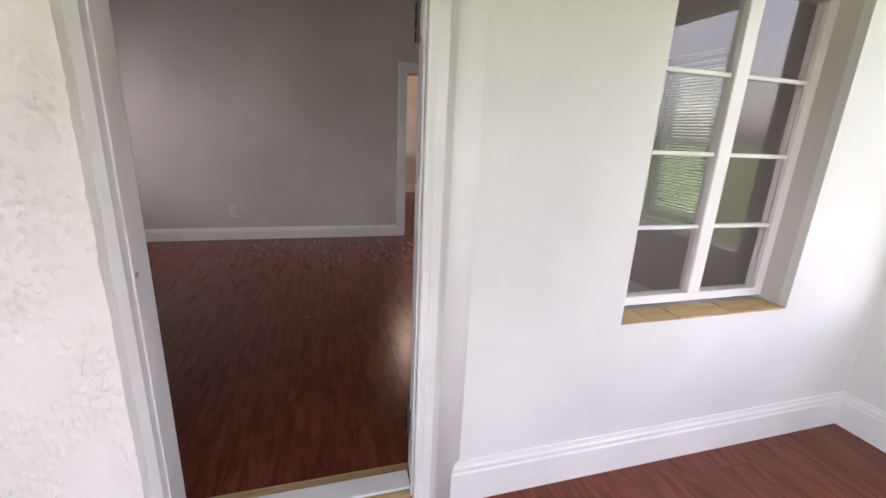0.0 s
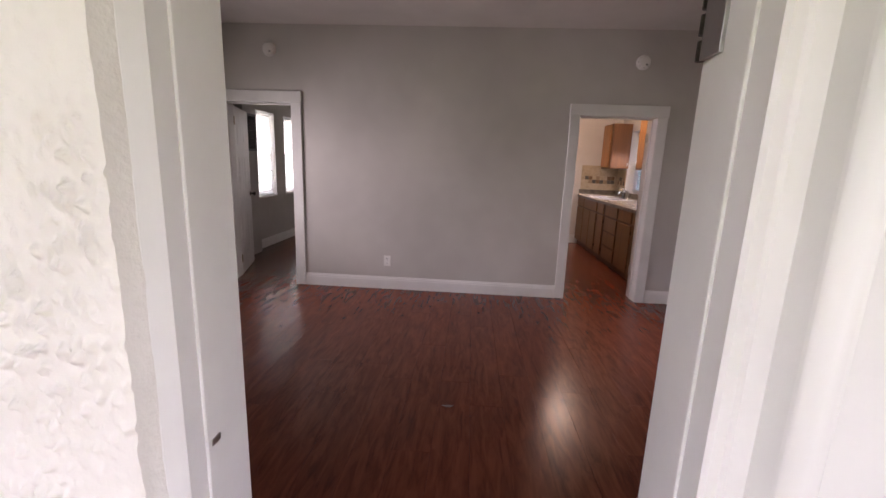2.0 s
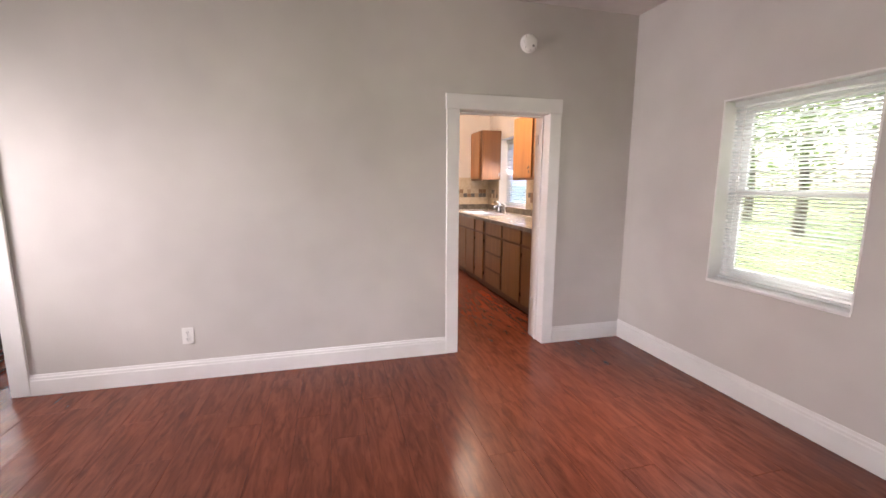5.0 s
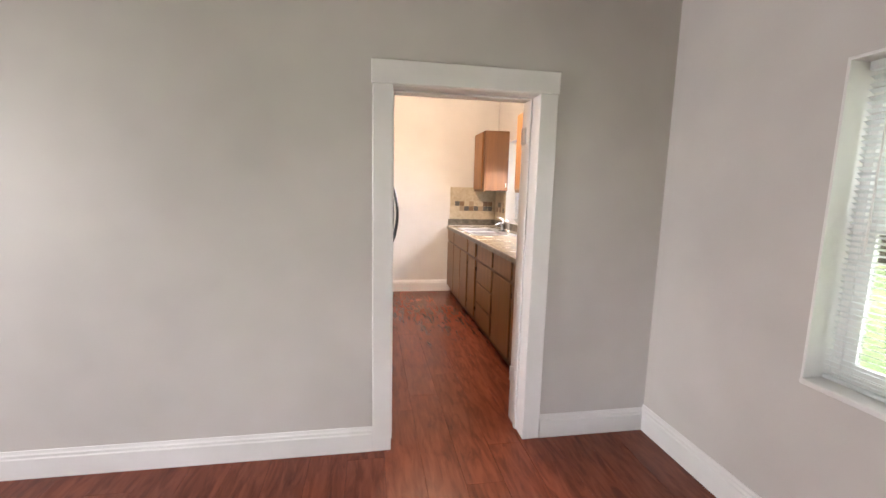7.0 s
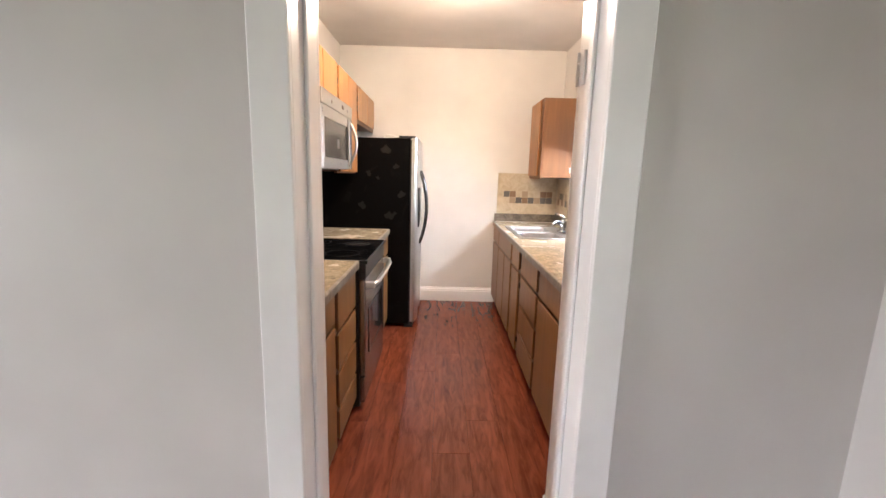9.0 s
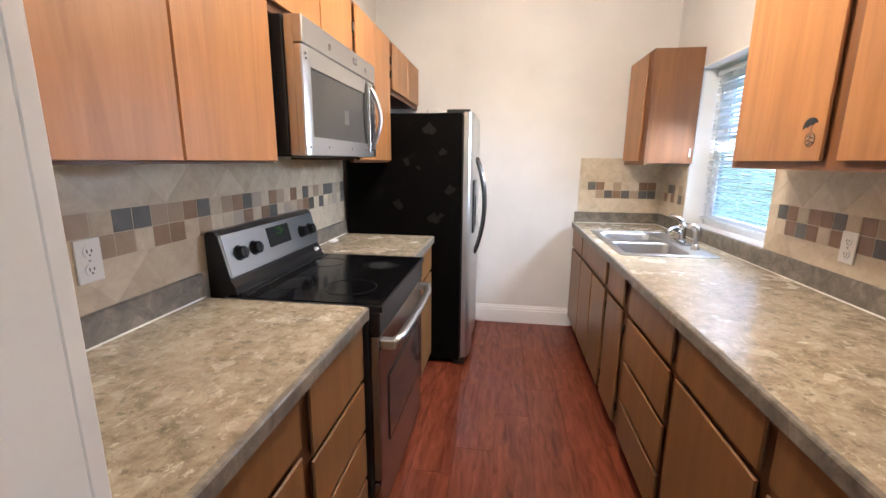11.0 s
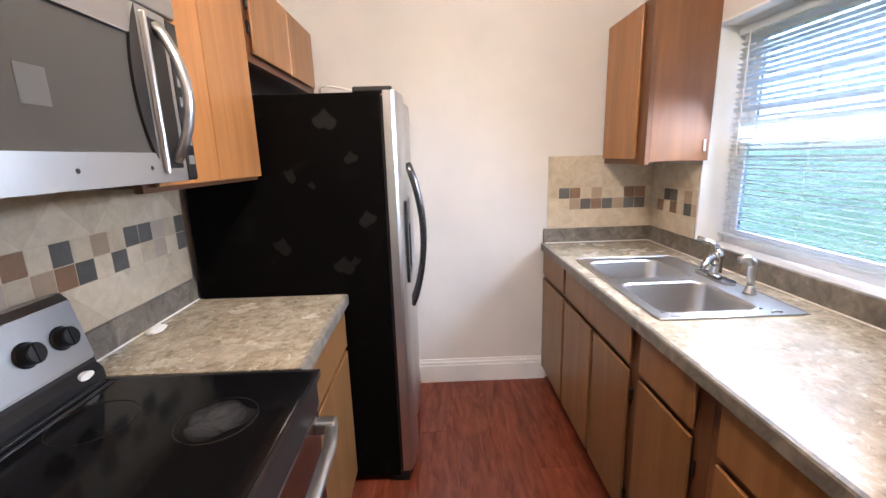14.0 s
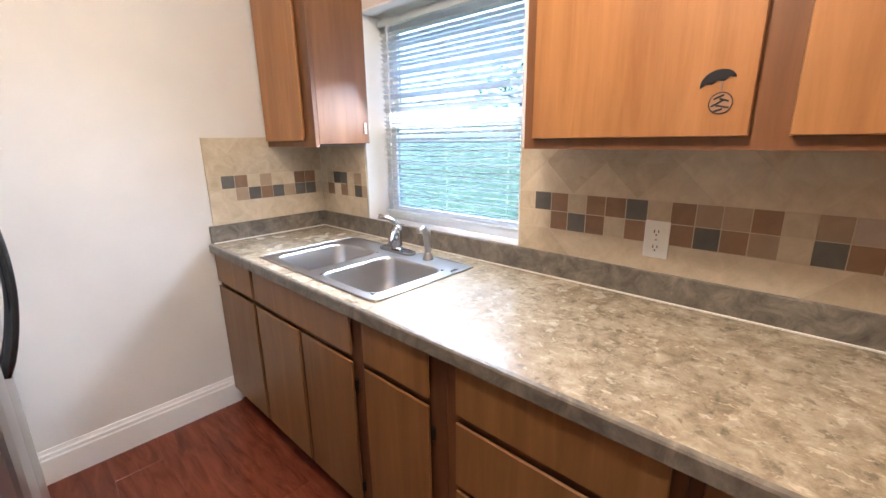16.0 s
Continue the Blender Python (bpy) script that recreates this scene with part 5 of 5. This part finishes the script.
lens = [(7.506 - 0.036 * math.sin(math.pi * f) ** 0.7, MZ0 + 0.05 + 0.29 * f) for f in np.linspace(0, 1, 17)]
part("handle_backing", prism(lens, "x", 1.029, 1.0352), BLACK, mw, "black lens-shaped finger recess")
part("handle_backing", box(1.034, 1.037, 7.53, 7.585, MZ0 + 0.03, 1.745, 0.002), BLACK, mw, "dark strip behind the handle")
part("badge", box(1.034, 1.037, 7.34, 7.385, 1.795, 1.818, 0.002), CHROME, mw, "small chrome badge")
part("badge", lathe((1.034, 7.10, 1.80), (1, 0, 0), [(0.012, 0), (0.011, 0.002)], 18), CHROME, mw, "small round emblem")
part("badge", lathe((1.034, 7.50, 1.80), (1, 0, 0), [(0.011, 0), (0.010, 0.002)], 18), GREY_BOX, mw, "small round grey sensor")
for y, z in ((6.905, 1.735), (6.91, 1.445), (7.06, 1.45), (7.30, 1.45), (7.48, 1.45), (6.907, 1.72)):
    part("screw", lathe((1.034, y, z), (1, 0, 0), [(0.0045, 0), (0.004, 0.001)], 10), SLOT, mw)
part("grease_filter", box(0.70, 0.95, MY0 + 0.06, MY1 - 0.06, MZ0 - 0.004, MZ0 + 0.004, 0.002), BLACK, mw, "dark underside filter")

# ---- refrigerator ----
fr = thing("refrigerator", (1.04, 8.70, 0), "black and stainless side-by-side refrigerator with smudged side", "refrigerator")
FY0, FY1, FT = 8.272, 9.125, 1.70
part("cabinet_body", box(KX0 + 0.03, 1.402, FY0, FY1, 0.03, FT, 0.006, 2), FRIDGE_SIDE, fr, "black textured body with magnet marks")
part("door_gasket", box(1.402, 1.414, FY0 + 0.01, FY1 - 0.01, 0.05, FT - 0.01, 0.002), BLACK, fr)
split = 8.645


def fridge_door(name, a, b, label):
    """A door with a gently swelling front and rounded edges."""
    out = [(1.414, a), (1.446, a)]
    for k in range(9):
        f = k / 8
        out.append((1.456 + 0.020 * math.sin(math.pi * f) ** 0.6, a + 0.010 + (b - a - 0.020) * f))
    out += [(1.446, b), (1.414, b)]
    bm = prism(out, "z", 0.055, FT + 0.005)
    return part(name, bm, STEEL, fr, label)


fz_door = fridge_door("freezer_door", FY0, split - 0.004, "brushed stainless freezer door")
ff_door = fridge_door("fridge_door", split + 0.004, FY1, "brushed stainless refrigerator door")
for yy, dr in ((split - 0.05, fz_door), (split + 0.05, ff_door)):
    part("handle", tube(arc((0, 0, 0), (1.472, yy, 0.74), (1.472, yy, 1.43), (0.066, 0, 0), 16), 0.013, 14, 1.2), HANDLE_DARK, dr, "bowed dark metal handle", True)
part("dispenser", slab("x", 8.345, 8.55, 0.93, 1.28, 1.462, 1.482, [(8.37, 8.525, 0.96, 1.17)]), BLACK, fz_door, "black ice and water dispenser")
part("dispenser_recess", box(1.462, 1.4685, 8.37, 8.525, 0.96, 1.17, 0), SLOT, fz_door)
part("dispenser_lever", box(1.468, 1.478, 8.43, 8.465, 1.06, 1.16, 0.002), GREY_BOX, fz_door)
part("toe_grille", box(1.36, 1.44, FY0 + 0.005, FY1 - 0.005, 0.0, 0.05, 0.004), BLACK, fr, "black toe grille")
part("hinge_cover", box(1.30, 1.45, FY0 + 0.01, FY0 + 0.07, FT, FT + 0.022, 0.006, 2), BLACK, fr, "black hinge cover")
part("hinge_cover", box(1.30, 1.45, FY1 - 0.07, FY1 - 0.01, FT, FT + 0.022, 0.006, 2), BLACK, fr, "black hinge cover")
wire = [(1.26 + 0.10 * math.cos(a), 8.37 + 0.05 * math.sin(a), FT + 0.028 + 0.012 * math.sin(2 * a)) for a in np.linspace(0, 2 * math.pi * 0.92, 22)]
cord = thing("coiled_wire", (1.26, 8.37, FT), "thin coiled wire lying on top of the refrigerator", "wire")
part("wire", tube([(p[0], p[1], p[2] - 0.008) for p in wire], 0.004, 8), WHITE_PLASTIC, cord, "", True)
part("wire", tube([(1.20, 8.36, FT + 0.004), (1.28, 8.40, FT + 0.012), (1.36, 8.42, FT + 0.006)], 0.004, 8), DARK_METAL, cord, "", True)
random.seed(7)
for cx, cz, r in ((1.19, 1.60, 0.035), (1.28, 1.46, 0.022), (1.04, 1.40, 0.024), (1.33, 1.22, 0.030), (0.98, 1.12, 0.032), (1.22, 1.03, 0.034), (1.27, 1.05, 0.018), (1.12, 1.36, 0.014)):
    bmr = bmesh.new()
    ph = random.random() * 6
    bmr.faces.new([bmr.verts.new((cx + r * math.cos(a) * (1 + 0.35 * math.sin(2 * a + ph)), FY0 - 0.0006, cz + r * math.sin(a) * (1 + 0.3 * math.cos(3 * a + ph)))) for a in np.linspace(0, 2 * math.pi, 26, endpoint=False)])
    part("magnet_mark", bmr, SMUDGE, fr, "pale sticky residue of a removed magnet")

# ---- small kitchen things ----
outlet((KX0 + 0.0075, 6.475, 1.142), (1, 0, 0), "white duplex outlet in the tiled backsplash")
outlet((KX1 - 0.0075, 7.24, 1.108), (-1, 0, 0), "white duplex outlet in the tiled backsplash")
scrap = thing("paper_towel_scrap", (0.665, 7.93, TOP), "small crumpled white paper scrap on the worktop", "paper scrap")
bm = bmesh.new()
bmesh.ops.create_icosphere(bm, subdivisions=3, radius=1.0)
for v in bm.verts:
    k = 1 + 0.3 * noise.noise(v.co * 2.5)
    v.co = Vector((0.665 + v.co.x * 0.022 * k, 7.93 + v.co.y * 0.04 * k, TOP + 0.0115 + v.co.z * 0.010 * k))
part("scrap", bm, WHITE_PLASTIC, scrap)

lamp = thing("ceiling_lamp", (1.78, 7.27, ZC), "round flush ceiling lamp with a frosted warm glowing shade", "ceiling lamp")
part("base", lathe((1.78, 7.27, ZC), (0, 0, -1), [(0.15, 0), (0.15, 0.015), (0.145, 0.02)], 40), WHITE_PLASTIC, lamp, "", True)
part("shade", lathe((1.78, 7.27, ZC - 0.02), (0, 0, -1), [(0.14, 0), (0.138, 0.02), (0.12, 0.055), (0.08, 0.08), (0.03, 0.09), (0.003, 0.091)], 40), emit("frosted_glass_lit", (1.0, 0.72, 0.42), LAMP_GLOW), lamp, "frosted glass shade, lit", True)
bulb = new("ceiling_lamp_light", bpy.data.lights.new("ceiling_lamp_light", "POINT"))
bulb.data.energy, bulb.data.color, bulb.data.shadow_soft_size = LAMP_WATTS, (1.0, 0.80, 0.58), 0.10
bulb.location = (1.78, 7.27, ZC - 0.24)

# ---- outside ----
structure("ground", slab("z", -400, 400, -400, 400, -0.42, -0.36), GRASS, "lawn reaching to the horizon", "ground")


def tree(x, y, high, spread, seed, label):
    rnd = random.Random(seed)
    t = thing("tree", (x, y, -0.36), label, "tree", "trees round the house")
    bm = tube([(x, y, -0.36), (x + 0.05, y, high * 0.25), (x - 0.05, y + 0.1, high * 0.55), (x, y, high * 0.8)], [0.2, 0.15, 0.1, 0.04], 10)
    for k in range(7):
        a = rnd.uniform(0, 6.28)
        z = high * rnd.uniform(0.3, 0.6)
        tip = (x + spread * 0.7 * math.cos(a), y + spread * 0.7 * math.sin(a), z + high * 0.22)
        add_cyl(bm, (x, y, z), tip, 0.05, 0.012, 6)
    part("trunk", bm, BARK, t)
    verts, faces = [], []
    for c in range(60):
        a, r = rnd.uniform(0, 6.28), spread * math.sqrt(rnd.random())
        cz = high * rnd.uniform(0.32, 1.0)
        r *= 1.1 - 0.5 * abs(cz / high - 0.6)
        centre = Vector((x + r * math.cos(a), y + r * math.sin(a), cz))
        for k in range(42):
            p = centre + Vector((rnd.gauss(0, 0.32), rnd.gauss(0, 0.32), rnd.gauss(0, 0.25)))
            u = Vector((rnd.uniform(-1, 1), rnd.uniform(-1, 1), rnd.uniform(-0.6, 0.6))).normalized() * rnd.uniform(0.06, 0.12)
            w = u.cross(Vector((rnd.uniform(-1, 1), rnd.uniform(-1, 1), rnd.uniform(-1, 1)))).normalized() * rnd.uniform(0.03, 0.06)
            i = len(verts)
            verts += [p - u, p + w, p + u, p - w]
            faces.append((i, i + 1, i + 2, i + 3))
    me = bpy.data.meshes.new("crown")
    me.from_pydata(verts, [], faces)
    part("crown", me, LEAF, t, "uneven leafy green crown")
    return t


for args in ((15.5, 13.0, 4.6, 2.4, 1), (17.0, 8.2, 3.8, 2.2, 2), (20, 18.5, 6.0, 3.0, 3), (14.0, 5.0, 4.0, 2.2, 4), (-6.3, 6.6, 5.0, 1.9, 5), (-7.2, 10.5, 6.0, 2.4, 6), (-6.0, 3.2, 4.5, 1.8, 7), (-3.5, -9.0, 6.5, 2.6, 8), (4.5, -10, 6.0, 2.6, 9)):
    tree(*args, "leafy garden tree on the lawn outside the windows")

# ---- backsplash tiles ----


def splash(name, place, u0, u1, z0, z1, zm, rows, label, skip=()):
    """A tiled backsplash: a grout bed, diagonal field tiles, and two rows of small mosaic tiles that meet at the height zm.
    place(u, z, out) gives the point; rows: upper and lower strings of tile letters, dots for field tile."""
    t = thing(name, place((u0 + u1) / 2, z0, 0), label, "backsplash", "", "structure")

    def plate(pts, a, b, inset=0.0012):
        bm = bmesh.new()
        cx = sum(p[0] for p in pts) / len(pts)
        cz = sum(p[1] for p in pts) / len(pts)
        lo = [bm.verts.new(place(u, z, a)) for u, z in pts]
        mid = [bm.verts.new(place(u, z, b - 0.0008)) for u, z in pts]
        top = [bm.verts.new(place(u + (cx - u) * inset * 25, z + (cz - z) * inset * 25, b)) for u, z in pts]
        n = len(pts)
        for p, q in ((lo, mid), (mid, top)):
            for i in range(n):
                bm.faces.new((p[i], p[(i + 1) % n], q[(i + 1) % n], q[i]))
        bm.faces.new(lo[::-1])
        bm.faces.new(top)
        bmesh.ops.recalc_face_normals(bm, faces=bm.faces)
        return bm

    part("grout_bed", plate([(u0, z0), (u1, z0), (u1, z1), (u0, z1)], 0.0005, 0.0063), GROUT, t)
    size = 0.066
    zu, zl = zm + size, zm - size

    def clip(poly, axis, lim, sign):
        out = []
        for (a, b) in zip(poly, poly[1:] + poly[:1]):
            ia, ib = sign * (a[axis] - lim) <= 0, sign * (b[axis] - lim) <= 0
            if ia:
                out.append(a)
            if ia != ib:
                f = (lim - a[axis]) / (b[axis] - a[axis])
                out.append((a[0] + (b[0] - a[0]) * f, a[1] + (b[1] - a[1]) * f))
        return out
    half = 0.107
    for band0, band1 in ((z0, zl - 0.001), (zu + 0.001, z1)):
        i = 0
        u = u0 - half
        while u < u1 + half:
            for row in range(-2, 4):
                cz = band0 + row * half
                cu = u + (half if row % 2 else 0)
                g = half - 0.0006
                poly = [(cu - g, cz), (cu, cz - g), (cu + g, cz), (cu, cz + g)]
                for axis, lim, sign in ((0, u0, -1), (0, u1, 1), (1, band0, -1), (1, band1, 1)):
                    if poly:
                        poly = clip(poly, axis, lim, sign)
                if len(poly) > 2:
                    area = abs(sum(a[0] * b[1] - b[0] * a[1] for a, b in zip(poly, poly[1:] + poly[:1]))) / 2
                    if area > 0.0004:
                        part("field_tile", plate(poly, 0.002, 0.0068, 0.00012), TILE_FIELD, t)
            u += 2 * half
    for r, letters in enumerate(rows):
        za, zb = (zm, zu) if r == 0 else (zl, zm)
        for k, ch in enumerate(letters):
            a = u0 + k * size
            b = a + size
            if a >= u1 - 0.01:
                break
            b = min(b, u1)
            mat = TILES.get(ch, TILE_FIELD)
            part("mosaic_tile", plate([(a + 0.0013, za + 0.0013), (b - 0.0013, za + 0.0013), (b - 0.0013, zb - 0.0013), (a + 0.0013, zb - 0.0013)], 0.002, 0.0072, 0.001), mat, t)
    return t


def from_west(u, z, out):
    return (KX0 + out, u, z)


def from_east(u, z, out):
    return (KX1 - out, KY1 - u, z)


def from_north(u, z, out):
    return (u, KY1 - out, z)


splash("backsplash_west", from_west, 5.90, 8.27, 1.004, 1.405, 1.200, ("..b.bt.bt.ssttbs.tbsp.bt.b.s.t.ssp.sb.p", "..s..bt..tt.bb.t..pb.bs.p.tbs.s..p.s.t.."), "beige stone tile backsplash with two rows of mosaic")
splash("backsplash_north", from_north, 2.285, KX1 - 0.008, 1.004, 1.437, 1.183, (".sb.t..bb.", "..tsbstss."), "beige stone tile backsplash with two rows of mosaic")
splash("backsplash_corner", from_east, 0.008, 0.447, 1.004, 1.385, 1.178, ("..ss.t.", ".b.b.st"), "beige stone tile backsplash with two rows of mosaic")
splash("backsplash_east", from_east, 1.408, 3.24, 1.004, 1.383, 1.160, (".sb.bbs.bttb.tp.bs.tb.bt.sb.", "..bsb.b.bsbt.sbt.ts.b.sbt.sb"), "beige stone tile backsplash with two rows of mosaic")

# ---- floors of separate planks ----


def plank_floor(name, x0, x1, y0, y1, label, seed, wide=0.19, long=1.22):
    rnd = random.Random(seed)
    base = structure(name, box(x0, x1, y0, y1, -0.05, -0.006, 0), FLOOR_GAP, label, "floor")
    k, x = 0, x0
    while x < x1 - 0.005:
        xa, xb = x, min(x + wide, x1)
        y = y0 - rnd.uniform(0, long * 0.9)
        while y < y1 - 0.005:
            ya, yb = max(y, y0), min(y + long, y1)
            if yb - ya > 0.02:
                part("plank", box(xa + 0.0003, xb - 0.0003, ya + 0.0004, yb - 0.0004, -0.0055, 0.0, 0.0009), FLOOR, base)
            y += long
        x += wide
    return base


plank_floor("floor", -2.89, 2.945, 1.946, 9.16, "dark red glossy laminate plank floor, scuffed", 3)
plank_floor("floor_porch", PX0, PX1 + 0.01, PY0, 1.80, "dark red laminate plank floor of the porch", 5)
